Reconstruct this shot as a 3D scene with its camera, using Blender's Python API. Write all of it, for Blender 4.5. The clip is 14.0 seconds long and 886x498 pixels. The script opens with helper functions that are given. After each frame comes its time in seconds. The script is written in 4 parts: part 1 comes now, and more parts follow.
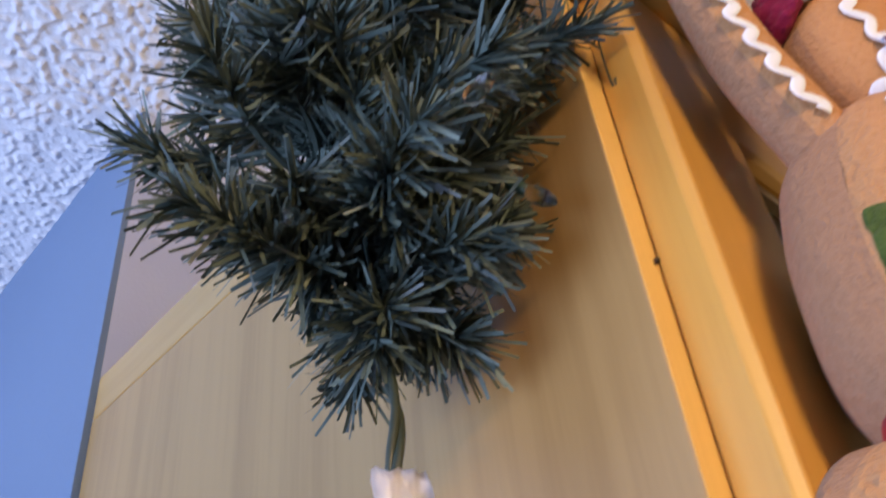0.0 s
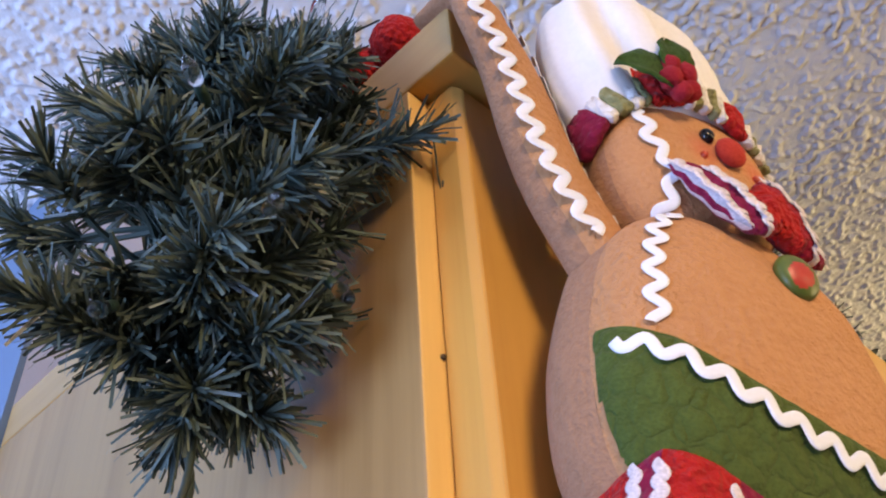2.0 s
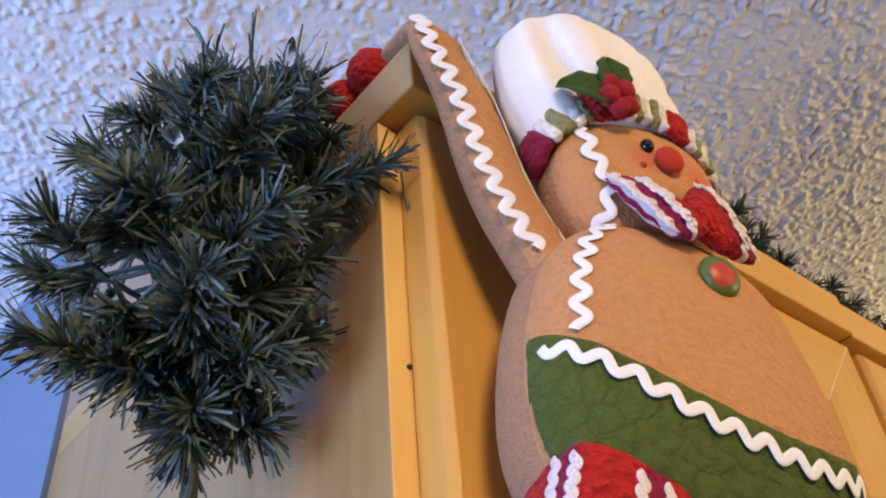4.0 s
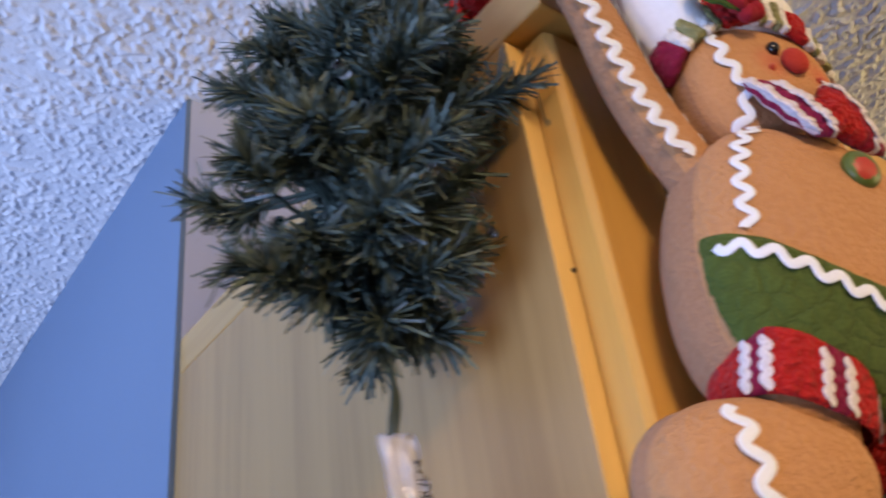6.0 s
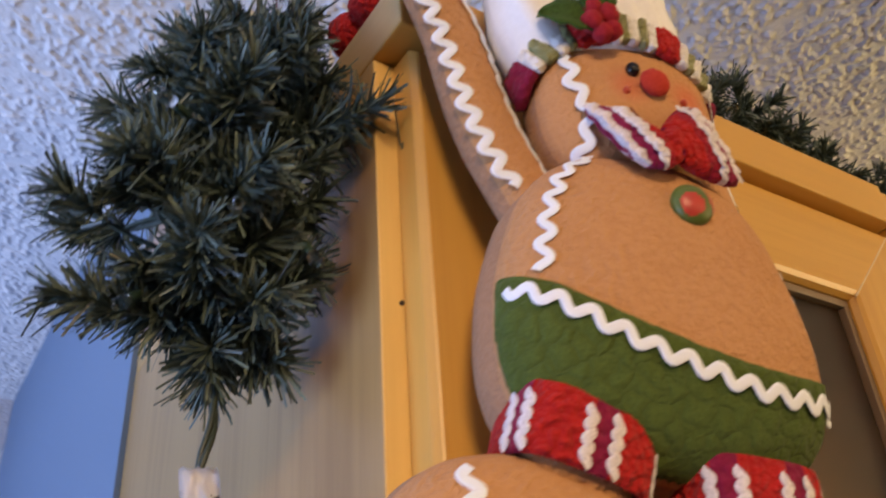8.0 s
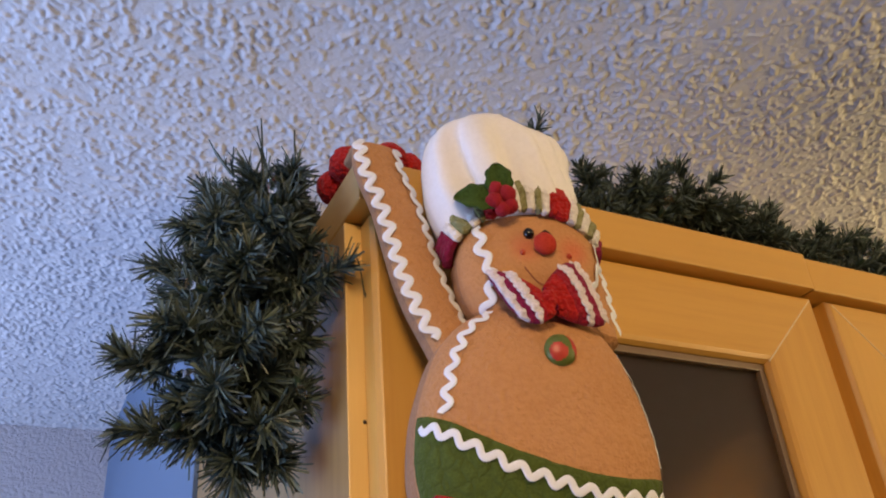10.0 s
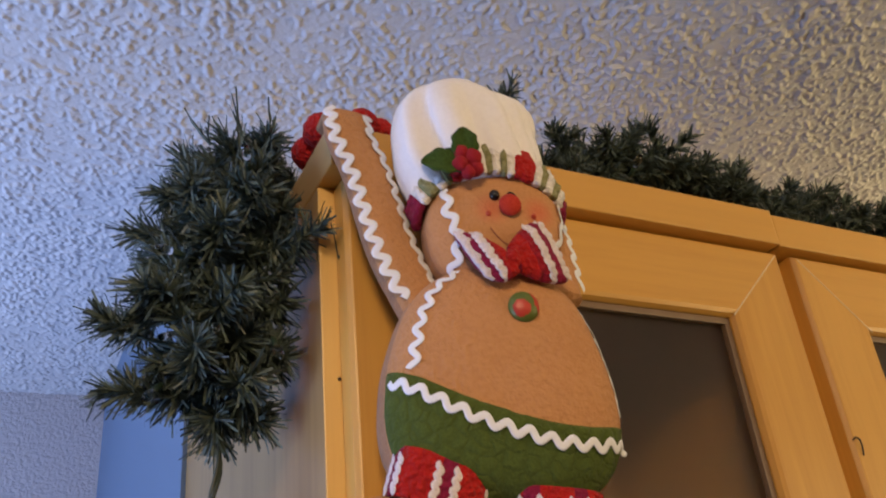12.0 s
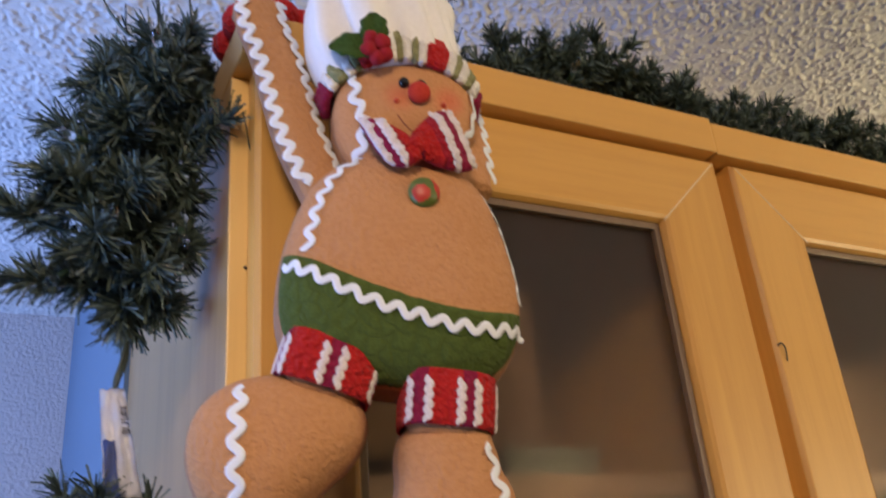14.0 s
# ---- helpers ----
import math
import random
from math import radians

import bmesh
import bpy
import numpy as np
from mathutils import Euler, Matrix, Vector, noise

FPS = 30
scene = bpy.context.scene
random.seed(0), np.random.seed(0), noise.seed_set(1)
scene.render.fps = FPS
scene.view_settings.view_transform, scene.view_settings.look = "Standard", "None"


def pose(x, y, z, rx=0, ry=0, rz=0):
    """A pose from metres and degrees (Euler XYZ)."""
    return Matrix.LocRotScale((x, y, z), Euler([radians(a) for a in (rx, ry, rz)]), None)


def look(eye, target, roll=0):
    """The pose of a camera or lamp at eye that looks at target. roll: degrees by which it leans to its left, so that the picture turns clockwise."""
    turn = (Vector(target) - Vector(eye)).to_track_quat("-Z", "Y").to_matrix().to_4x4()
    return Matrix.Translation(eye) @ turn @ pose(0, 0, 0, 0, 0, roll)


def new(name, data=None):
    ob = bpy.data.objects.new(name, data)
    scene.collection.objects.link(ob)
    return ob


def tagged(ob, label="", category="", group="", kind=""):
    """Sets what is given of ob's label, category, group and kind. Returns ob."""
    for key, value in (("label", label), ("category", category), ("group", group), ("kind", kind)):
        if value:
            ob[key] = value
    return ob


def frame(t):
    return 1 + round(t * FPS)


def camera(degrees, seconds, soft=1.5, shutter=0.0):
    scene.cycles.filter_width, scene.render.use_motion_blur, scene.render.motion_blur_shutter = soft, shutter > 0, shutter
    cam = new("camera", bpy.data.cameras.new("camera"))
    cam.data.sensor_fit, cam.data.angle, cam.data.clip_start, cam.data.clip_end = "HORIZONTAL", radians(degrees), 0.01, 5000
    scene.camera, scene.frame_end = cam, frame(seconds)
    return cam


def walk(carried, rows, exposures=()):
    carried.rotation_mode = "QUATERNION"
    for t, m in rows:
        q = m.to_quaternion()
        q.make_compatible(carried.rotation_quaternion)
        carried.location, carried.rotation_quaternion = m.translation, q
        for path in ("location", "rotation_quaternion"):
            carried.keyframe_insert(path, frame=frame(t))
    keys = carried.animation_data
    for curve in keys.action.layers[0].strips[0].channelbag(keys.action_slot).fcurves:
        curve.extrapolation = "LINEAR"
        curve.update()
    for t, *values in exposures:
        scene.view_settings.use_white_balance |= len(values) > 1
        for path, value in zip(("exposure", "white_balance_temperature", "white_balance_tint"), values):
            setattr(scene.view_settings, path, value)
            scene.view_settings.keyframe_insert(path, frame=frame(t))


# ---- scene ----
cam = camera(54.9, 14.0, soft=2.0, shutter=0.5)
PATH = [
    (0, (-0.145, -0.079, 1.927), (0.978, 1.013, 3.171), -6.9),
    (0.5, (-0.152, -0.099, 1.928), (0.987, 0.966, 3.181), -6.0),
    (1, (-0.147, -0.116, 1.926), (0.996, 0.945, 3.178), -5.3),
    (1.5, (-0.135, -0.123, 1.926), (0.983, 0.938, 3.2), -4.9),
    (2, (-0.132, -0.134, 1.923), (0.991, 0.918, 3.2), -4.4),
    (2.5, (-0.133, -0.146, 1.917), (0.984, 0.89, 3.214), -4.4),
    (2.7, (-0.135, -0.158, 1.913), (0.955, 0.912, 3.204), -4.4),
    (4.8, (-0.125, -0.174, 1.912), (0.931, 1.004, 3.136), -5.3),
    (5, (-0.123, -0.167, 1.915), (0.963, 1.015, 3.107), -5.9),
    (5.5, (-0.126, -0.165, 1.914), (0.944, 1.091, 3.044), -7.3),
    (6, (-0.185, -0.16, 1.907), (0.92, 1.125, 2.97), -8.4),
    (6.5, (-0.224, -0.153, 1.905), (0.937, 1.101, 2.945), -7.7),
    (7, (-0.233, -0.165, 1.904), (0.975, 1.083, 2.896), -7.5),
    (7.5, (-0.191, -0.173, 1.909), (0.993, 1.093, 2.908), -7.3),
    (8, (-0.118, -0.21, 1.917), (0.846, 1.202, 2.955), -4.3),
    (8.5, (-0.103, -0.266, 1.92), (0.728, 1.208, 2.986), -4.8),
    (8.7, (-0.125, -0.298, 1.923), (0.708, 1.204, 2.947), -4.2),
    (10.8, (-0.13, -0.357, 1.915), (0.675, 1.173, 2.919), -5.8),
    (11, (-0.134, -0.364, 1.915), (0.678, 1.172, 2.906), -6.0),
    (11.5, (-0.132, -0.362, 1.913), (0.691, 1.183, 2.881), -6.0),
    (12, (-0.123, -0.354, 1.91), (0.719, 1.199, 2.846), -6.1),
    (12.5, (-0.114, -0.347, 1.906), (0.737, 1.212, 2.826), -5.9),
    (13, (-0.108, -0.351, 1.905), (0.746, 1.215, 2.809), -5.7),
    (13.5, (-0.105, -0.358, 1.898), (0.762, 1.218, 2.773), -5.6),
    (14, (-0.082, -0.357, 1.888), (0.787, 1.251, 2.699), -5.3),
]
walk(cam, [(t, look(eye, target, roll)) for t, eye, target, roll in PATH],
     exposures=[(0.0, 0.62, 7050, 10), (0.5, 0.72, 7300, 10), (1.0, 0.80, 6850, 10), (1.5, 0.68, 6500, 10), (2.5, 0.63, 6400, 10), (5.0, 0.45, 6400, 10), (6.0, 0.35, 6500, 10), (7.0, 0.30, 7000, 10),
                (7.5, 0.28, 7000, 10), (8.5, 0.25, 6700, 10), (11.0, 0.03, 6850, 10), (12.5, -0.02, 6400, 10), (13.5, 0.06, 6250, 10), (14.0, 0.18, 5650, 10)])

# ---- light ----
world = bpy.data.worlds.new("world")
scene.world = world
world.use_nodes = True
world.node_tree.nodes["Background"].inputs[0].default_value = (0.55, 0.62, 0.8, 1)
world.node_tree.nodes["Background"].inputs[1].default_value = 0.02


def area_lamp(name, m, sx, sy, watts, colour, spread=180):
    d = bpy.data.lights.new(name, "AREA")
    d.shape, d.size, d.size_y, d.energy, d.color, d.spread = "RECTANGLE", sx, sy, watts, colour, radians(spread)
    ob = new(name, d)
    ob.matrix_world = m
    return ob


# daylight in the window opening, warm lamps under the kitchen ceiling
area_lamp("window_daylight", look((-1.24, 0.36, 1.70), (-0.66, 0.32, 2.27)), 1.0, 0.7, 12.6, (0.40, 0.55, 1.0), 130)
area_lamp("kitchen_lamp", look((0.55, -1.5, 2.22), (0.1, 0.0, 2.05)), 0.45, 0.45, 2.5, (1.0, 0.69, 0.39))
area_lamp("kitchen_lamp", look((-0.42, -0.92, 2.375), (0.00, 0.0, 1.55)), 0.26, 0.26, 5.5, (1.0, 0.69, 0.39), 105)
area_lamp("kitchen_lamp", look((1.2, -1.2, 2.1), (0.2, 0.0, 2.05)), 0.25, 0.25, 1.2, (1.0, 0.70, 0.38))
# unseen warm fill, added to yellow the ceiling towards the right
area_lamp("ceiling_fill", look((1.45, -1.0, 1.86), (0.80, 0.22, 2.387)), 0.3, 0.3, 3.2, (1.0, 0.76, 0.38), 80)


# ---- materials ----
def mat(name, rough=0.6, metal=0.0, sheen=0.0):
    m = bpy.data.materials.new(name)
    m.use_nodes = True
    b = m.node_tree.nodes["Principled BSDF"]
    b.inputs["Roughness"].default_value = rough
    b.inputs["Metallic"].default_value = metal
    if sheen:
        b.inputs["Sheen Weight"].default_value = sheen
        b.inputs["Sheen Roughness"].default_value = 0.5
    return m, m.node_tree.nodes, m.node_tree.links, b


def coords(n, l, scale):
    tc = n.new("ShaderNodeTexCoord")
    mp = n.new("ShaderNodeMapping")
    mp.inputs["Scale"].default_value = scale
    l.new(tc.outputs["Object"], mp.inputs["Vector"])
    return mp.outputs["Vector"]


def noise_tex(n, l, vec, scale, detail=4, rough=0.55):
    t = n.new("ShaderNodeTexNoise")
    t.inputs["Scale"].default_value, t.inputs["Detail"].default_value, t.inputs["Roughness"].default_value = scale, detail, rough
    l.new(vec, t.inputs["Vector"])
    return t.outputs["Fac"]


def ramp(n, l, fac, stops):
    r = n.new("ShaderNodeValToRGB")
    while len(r.color_ramp.elements) < len(stops):
        r.color_ramp.elements.new(0.5)
    for e, (p, c) in zip(r.color_ramp.elements, stops):
        e.position, e.color = p, (*c, 1)
    l.new(fac, r.inputs[0])
    return r.outputs[0]


def bump(n, l, b, height, strength, distance):
    u = n.new("ShaderNodeBump")
    u.inputs["Strength"].default_value, u.inputs["Distance"].default_value = strength, distance
    l.new(height, u.inputs["Height"])
    l.new(u.outputs[0], b.inputs["Normal"])
    return u


def wood(name, axis, light=(0.63, 0.345, 0.072), dark=(0.51, 0.252, 0.044), rough=0.42):
    """Clear-finished maple whose grain runs along the axis."""
    m, n, l, b = mat(name, rough)
    s = [60, 60, 60]
    s["xyz".index(axis)] = 3.0
    v = coords(n, l, s)
    wide = noise_tex(n, l, v, 0.35, 3)
    fine = noise_tex(n, l, v, 2.6, 5, 0.65)
    mix = n.new("ShaderNodeMath")
    mix.operation = "MULTIPLY_ADD"
    mix.inputs[1].default_value = 0.45
    l.new(fine, mix.inputs[0])
    half = n.new("ShaderNodeMath")
    half.operation = "MULTIPLY"
    half.inputs[1].default_value = 0.6
    l.new(wide, half.inputs[0])
    l.new(half.outputs[0], mix.inputs[2])
    l.new(ramp(n, l, mix.outputs[0], [(0.3, dark), (0.55, light), (0.75, tuple(min(1, c * 1.08) for c in light))]), b.inputs["Base Color"])
    bump(n, l, b, fine, 0.06, 0.0006)
    b.inputs["Coat Weight"].default_value = 0.15
    b.inputs["Coat Roughness"].default_value = 0.3
    return m


def paint(name, colour, rough=0.7, grain=350, strength=0.25, stain=0.06, depth=0.001):
    m, n, l, b = mat(name, rough)
    v = coords(n, l, (1, 1, 1))
    big = noise_tex(n, l, v, 3.0, 4)
    l.new(ramp(n, l, big, [(0.3, tuple(c * (1 - stain) for c in colour)), (0.7, colour)]), b.inputs["Base Color"])
    bump(n, l, b, noise_tex(n, l, v, grain, 3), strength, depth)
    return m


def fleece(name, colour, dark, scale=900, strength=0.6, distance=0.0012, cells=0, sheen=0.06, deep=0.8, blotch=0.3, lumps=0):
    """Napped cloth; cells: lumps of boucle or knit per metre, parted by creases with their shade in the colour."""
    m, n, l, b = mat(name, 0.95, 0, sheen)
    b.inputs["Specular IOR Level"].default_value = 0.15
    v = coords(n, l, (1, 1, 1))
    nap = noise_tex(n, l, v, scale, 3, 0.6)
    soft = noise_tex(n, l, v, 60, 3)
    ad = n.new("ShaderNodeMath")
    ad.operation = "MULTIPLY_ADD"
    ad.inputs[1].default_value = blotch
    l.new(soft, ad.inputs[0])
    l.new(nap, ad.inputs[2])
    tone = ramp(n, l, ad.outputs[0], [(0.36 + 0.5 * blotch, dark), (0.58 + 0.5 * blotch, colour)])
    height = nap
    if cells:
        warp = n.new("ShaderNodeVectorMath")
        warp.operation = "MULTIPLY_ADD"
        nz = n.new("ShaderNodeTexNoise")
        nz.inputs["Scale"].default_value = cells * 1.2
        l.new(v, nz.inputs["Vector"])
        warp.inputs[1].default_value = (0.9 / cells,) * 3
        l.new(nz.outputs["Color"], warp.inputs[0])
        l.new(v, warp.inputs[2])
        vo = n.new("ShaderNodeTexVoronoi")
        vo.feature = "SMOOTH_F1"
        vo.inputs["Scale"].default_value = cells
        l.new(warp.outputs[0], vo.inputs["Vector"])
        crease = ramp(n, l, vo.outputs["Distance"], [(0.10, (1.0, 1.0, 1.0)), (0.75, (0.0, 0.0, 0.0))])
        mx = n.new("ShaderNodeMix")
        mx.data_type = "RGBA"
        l.new(crease, mx.inputs[0])
        mx.inputs[6].default_value = (*[c * deep for c in dark], 1)
        l.new(tone, mx.inputs[7])
        tone = mx.outputs[2]
        hs = n.new("ShaderNodeMath")
        hs.operation = "MULTIPLY_ADD"
        hs.inputs[1].default_value = 0.35
        l.new(nap, hs.inputs[0])
        l.new(crease, hs.inputs[2])
        height = hs.outputs[0]
    if lumps:
        # soft lumps parted by narrow irregular creases, whose shade is put into the colour
        nz = n.new("ShaderNodeTexNoise")
        nz.inputs["Scale"].default_value, nz.inputs["Detail"].default_value = lumps * 1.1, 3
        l.new(v, nz.inputs["Vector"])
        warp = n.new("ShaderNodeVectorMath")
        warp.operation = "MULTIPLY_ADD"
        warp.inputs[1].default_value = (1.1 / lumps,) * 3
        l.new(nz.outputs["Color"], warp.inputs[0])
        l.new(v, warp.inputs[2])
        vo = n.new("ShaderNodeTexVoronoi")
        vo.feature = "DISTANCE_TO_EDGE"
        vo.inputs["Scale"].default_value = lumps
        l.new(warp.outputs[0], vo.inputs["Vector"])
        crease = ramp(n, l, vo.outputs["Distance"], [(0.0, (0.38, 0.38, 0.38)), (0.06, (0.58, 0.58, 0.58)), (0.18, (0.84, 0.84, 0.84)), (0.45, (1.0, 1.0, 1.0))])
        mx = n.new("ShaderNodeMix")
        mx.data_type = "RGBA"
        l.new(crease, mx.inputs[0])
        mx.inputs[6].default_value = (*[c * deep for c in dark], 1)
        l.new(tone, mx.inputs[7])
        tone = mx.outputs[2]
        hs = n.new("ShaderNodeMath")
        hs.operation = "MULTIPLY_ADD"
        hs.inputs[1].default_value = 0.55
        l.new(nap, hs.inputs[0])
        l.new(crease, hs.inputs[2])
        height = hs.outputs[0]
    l.new(tone, b.inputs["Base Color"])
    bump(n, l, b, height, strength, distance)
    return m


def blushed(m, spots, radius, colour):
    """Rouge rubbed into the cloth round some spots, fading outwards."""
    n, l = m.node_tree.nodes, m.node_tree.links
    b = n["Principled BSDF"]
    tone = b.inputs["Base Color"].links[0].from_socket
    tc = n.new("ShaderNodeTexCoord")
    for s in spots:
        d = n.new("ShaderNodeVectorMath")
        d.operation = "DISTANCE"
        d.inputs[1].default_value = s
        l.new(tc.outputs["Object"], d.inputs[0])
        f = n.new("ShaderNodeMapRange")
        f.interpolation_type = "SMOOTHSTEP"
        f.inputs[1].default_value, f.inputs[2].default_value, f.inputs[3].default_value, f.inputs[4].default_value = 0.0, radius, 0.75, 0.0
        l.new(d.outputs["Value"], f.inputs[0])
        mx = n.new("ShaderNodeMix")
        mx.data_type = "RGBA"
        l.new(f.outputs[0], mx.inputs[0])
        l.new(tone, mx.inputs[6])
        mx.inputs[7].default_value = (*colour, 1)
        tone = mx.outputs[2]
    l.new(tone, b.inputs["Base Color"])
    return m


def plain(name, colour, rough=0.5, metal=0.0, vary=0.15, scale=300, sheen=0.0):
    m, n, l, b = mat(name, rough, metal, sheen)
    v = coords(n, l, (1, 1, 1))
    f = noise_tex(n, l, v, scale, 3)
    l.new(ramp(n, l, f, [(0.3, tuple(c * (1 - vary) for c in colour)), (0.7, colour)]), b.inputs["Base Color"])
    bump(n, l, b, f, 0.2, 0.0004)
    return m


def needle_mat(name, dark, mid, pale):
    """Satin plastic foil; each needle has its own tone."""
    m, n, l, b = mat(name, 0.42)
    b.inputs["Specular IOR Level"].default_value = 0.5
    g = n.new("ShaderNodeNewGeometry")
    l.new(ramp(n, l, g.outputs["Random Per Island"], [(0.0, dark), (0.6, mid), (0.93, tuple(c * 1.5 for c in mid)), (1.0, pale)]), b.inputs["Base Color"])
    rr = n.new("ShaderNodeMapRange")
    rr.inputs[3].default_value, rr.inputs[4].default_value = 0.38, 0.62
    l.new(g.outputs["Random Per Island"], rr.inputs[0])
    l.new(rr.outputs[0], b.inputs["Roughness"])
    return m


M_MAPLE_Z = wood("maple_upright", "z")
# the same maple, darkened to stand in for dimmer light on side faces
M_SIDEPANEL = wood("maple_side_shaded", "z", (0.405, 0.250, 0.090), (0.290, 0.166, 0.053))
M_ENDSHADE = wood("maple_end_shaded", "y", (0.490, 0.312, 0.112), (0.410, 0.245, 0.078))
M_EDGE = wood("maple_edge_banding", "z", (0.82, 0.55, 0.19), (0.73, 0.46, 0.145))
M_MAPLE_X = wood("maple_level", "x")
M_PALE = plain("mitre_glint_pale", (0.80, 0.66, 0.44), 0.5)
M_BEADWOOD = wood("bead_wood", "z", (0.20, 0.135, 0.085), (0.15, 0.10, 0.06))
M_GAP = plain("dark_gap", (0.05, 0.03, 0.015), 0.8)
M_CEIL = paint("ceiling_texture_paint", (0.78, 0.77, 0.76), 0.85, 420, 0.6)
M_WALL = paint("wall_paint", (0.50, 0.545, 0.70), 0.75)
M_HALL = paint("hall_wall_paint", (0.61, 0.60, 0.615), 0.85, 170, 1.0, 0.06, 0.004)
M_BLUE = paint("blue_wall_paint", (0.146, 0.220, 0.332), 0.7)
M_FLOOR = wood("floor_boards", "x", (0.4, 0.27, 0.16), (0.3, 0.2, 0.11))
M_NEEDLE = needle_mat("garland_needles", (0.030, 0.047, 0.039), (0.090, 0.125, 0.104), (0.27, 0.31, 0.26))
M_STEM = plain("stem_wire", (0.03, 0.04, 0.025), 0.6)
M_CORD = plain("green_cord", (0.035, 0.05, 0.035), 0.45)
M_GINGER = fleece("ginger_fleece", (0.565, 0.292, 0.130), (0.520, 0.258, 0.110), 430, 0.8, 0.0028)
M_FACE = blushed(fleece("face_fleece", (0.565, 0.292, 0.130), (0.525, 0.262, 0.112), 560, 0.7, 0.0017), ((0.0610, -0.0640, 2.1080), (0.0825, -0.0700, 2.1070)), 0.0115, (0.62, 0.14, 0.07))
# the ginger fleece again, with the shade of its sides put into the colour
M_GINGER_SHADE = fleece("ginger_fleece_shaded", (0.42, 0.225, 0.122), (0.38, 0.198, 0.104), 520, 0.8, 0.0016, blotch=0.12)
M_GREEN = fleece("green_boucle", (0.088, 0.128, 0.028), (0.068, 0.100, 0.021), 900, 0.7, 0.0014, deep=0.84, lumps=150)
M_WHITE = plain("white_braid", (0.83, 0.87, 0.94), 0.8, 0, 0.06, 1500)
M_LACE = plain("white_lace", (0.82, 0.74, 0.75), 0.85, 0, 0.35, 1400)
M_RED = fleece("red_knit", (0.55, 0.024, 0.021), (0.46, 0.016, 0.015), 900, 1.0, 0.0018, 520)
M_WINE = fleece("wine_braid", (0.28, 0.018, 0.065), (0.22, 0.012, 0.045), 900, 0.8, 0.0012, 480)
M_DEEPRED = fleece("deep_red_braid", (0.38, 0.018, 0.034), (0.31, 0.013, 0.026), 900, 0.9, 0.0014, 480)
M_HAT = fleece("cream_fleece", (0.86, 0.85, 0.835), (0.83, 0.82, 0.80), 420, 0.12, 0.0008)
M_SAGE = fleece("sage_yarn", (0.36, 0.36, 0.18), (0.25, 0.25, 0.11), 700, 0.9, 0.0015, 420)
M_CREAMYARN = fleece("cream_yarn", (0.90, 0.88, 0.84), (0.87, 0.84, 0.79), 700, 0.9, 0.0015, 420)
M_LEAF = fleece("leaf_felt", (0.050, 0.095, 0.018), (0.030, 0.060, 0.010), 900, 0.5, 0.0008)
M_BERRY = fleece("berry_pompon", (0.36, 0.020, 0.030), (0.29, 0.014, 0.022), 1300, 0.7, 0.0012)
M_NOSE = fleece("nose_felt", (0.46, 0.045, 0.025), (0.38, 0.03, 0.015), 900, 0.3, 0.0005)
M_BLACK = plain("black_bead", (0.01, 0.01, 0.01), 0.12)
M_BEAD = plain("red_bead", (0.50, 0.06, 0.02), 0.3)
M_STITCH = plain("stitch_thread", (0.33, 0.12, 0.06), 0.8)
M_EGG = plain("painted_egg_green", (0.11, 0.15, 0.025), 0.4)
M_EGGRED = plain("painted_egg_red", (0.50, 0.045, 0.025), 0.4)
M_TAG = plain("tag_film", (0.88, 0.87, 0.90), 0.22, 0, 0.06)
M_TAGBLUE = plain("tag_blue_print", (0.12, 0.18, 0.5), 0.3)
M_INK = plain("black_ink", (0.02, 0.02, 0.02), 0.5)
M_SOCKET = plain("bulb_socket", (0.03, 0.06, 0.04), 0.35)
M_INSIDE = paint("cabinet_inside", (0.58, 0.39, 0.20), 0.6)
M_BROWN = plain("brown_card", (0.36, 0.22, 0.10), 0.8)
M_BOX = plain("pale_green_card", (0.30, 0.33, 0.22), 0.7)

M_GLASS, _n, _l, _b = mat("clear_bulb_glass", 0.05)
_b.inputs["Transmission Weight"].default_value = 1.0
_b.inputs["Base Color"].default_value = (0.9, 0.93, 0.95, 1)
M_PANE, _n, _l, _b = mat("frosted_pane_glass", 0.36)
_b.inputs["Transmission Weight"].default_value = 0.95
_b.inputs["Base Color"].default_value = (0.38, 0.36, 0.37, 1)
_b.inputs["IOR"].default_value = 1.15
bump(_n, _l, _b, noise_tex(_n, _l, coords(_n, _l, (1, 1, 1)), 700, 3), 0.12, 0.0006)


# ---- building helpers ----
def mesh_from(bm, name, materials, smooth=False):
    me = bpy.data.meshes.new(name)
    bmesh.ops.recalc_face_normals(bm, faces=bm.faces)
    bm.to_mesh(me)
    bm.free()
    for m in materials if isinstance(materials, (list, tuple)) else [materials]:
        me.materials.append(m)
    if smooth:
        me.polygons.foreach_set("use_smooth", [True] * len(me.polygons))
    return me


def part(name, bm, material, parent=None, label="", smooth=False):
    ob = new(name, mesh_from(bm, name, material, smooth))
    if parent is not None:
        ob.parent = parent
    if label:
        ob["label"] = label
    return ob


def box(bm, lo, hi, bevel=0.0, segments=2):
    r = bmesh.ops.create_cube(bm, size=1.0)
    vs = r["verts"]
    for v in vs:
        v.co = Vector([lo[i] + (v.co[i] + 0.5) * (hi[i] - lo[i]) for i in range(3)])
    if bevel:
        es = list({e for v in vs for e in v.link_edges})
        bmesh.ops.bevel(bm, geom=es, offset=bevel, segments=segments, profile=0.6, affect="EDGES")


def box_part(name, lo, hi, material, parent, bevel=0.0, label=""):
    bm = bmesh.new()
    box(bm, lo, hi, bevel)
    return part(name, bm, material, parent, label)


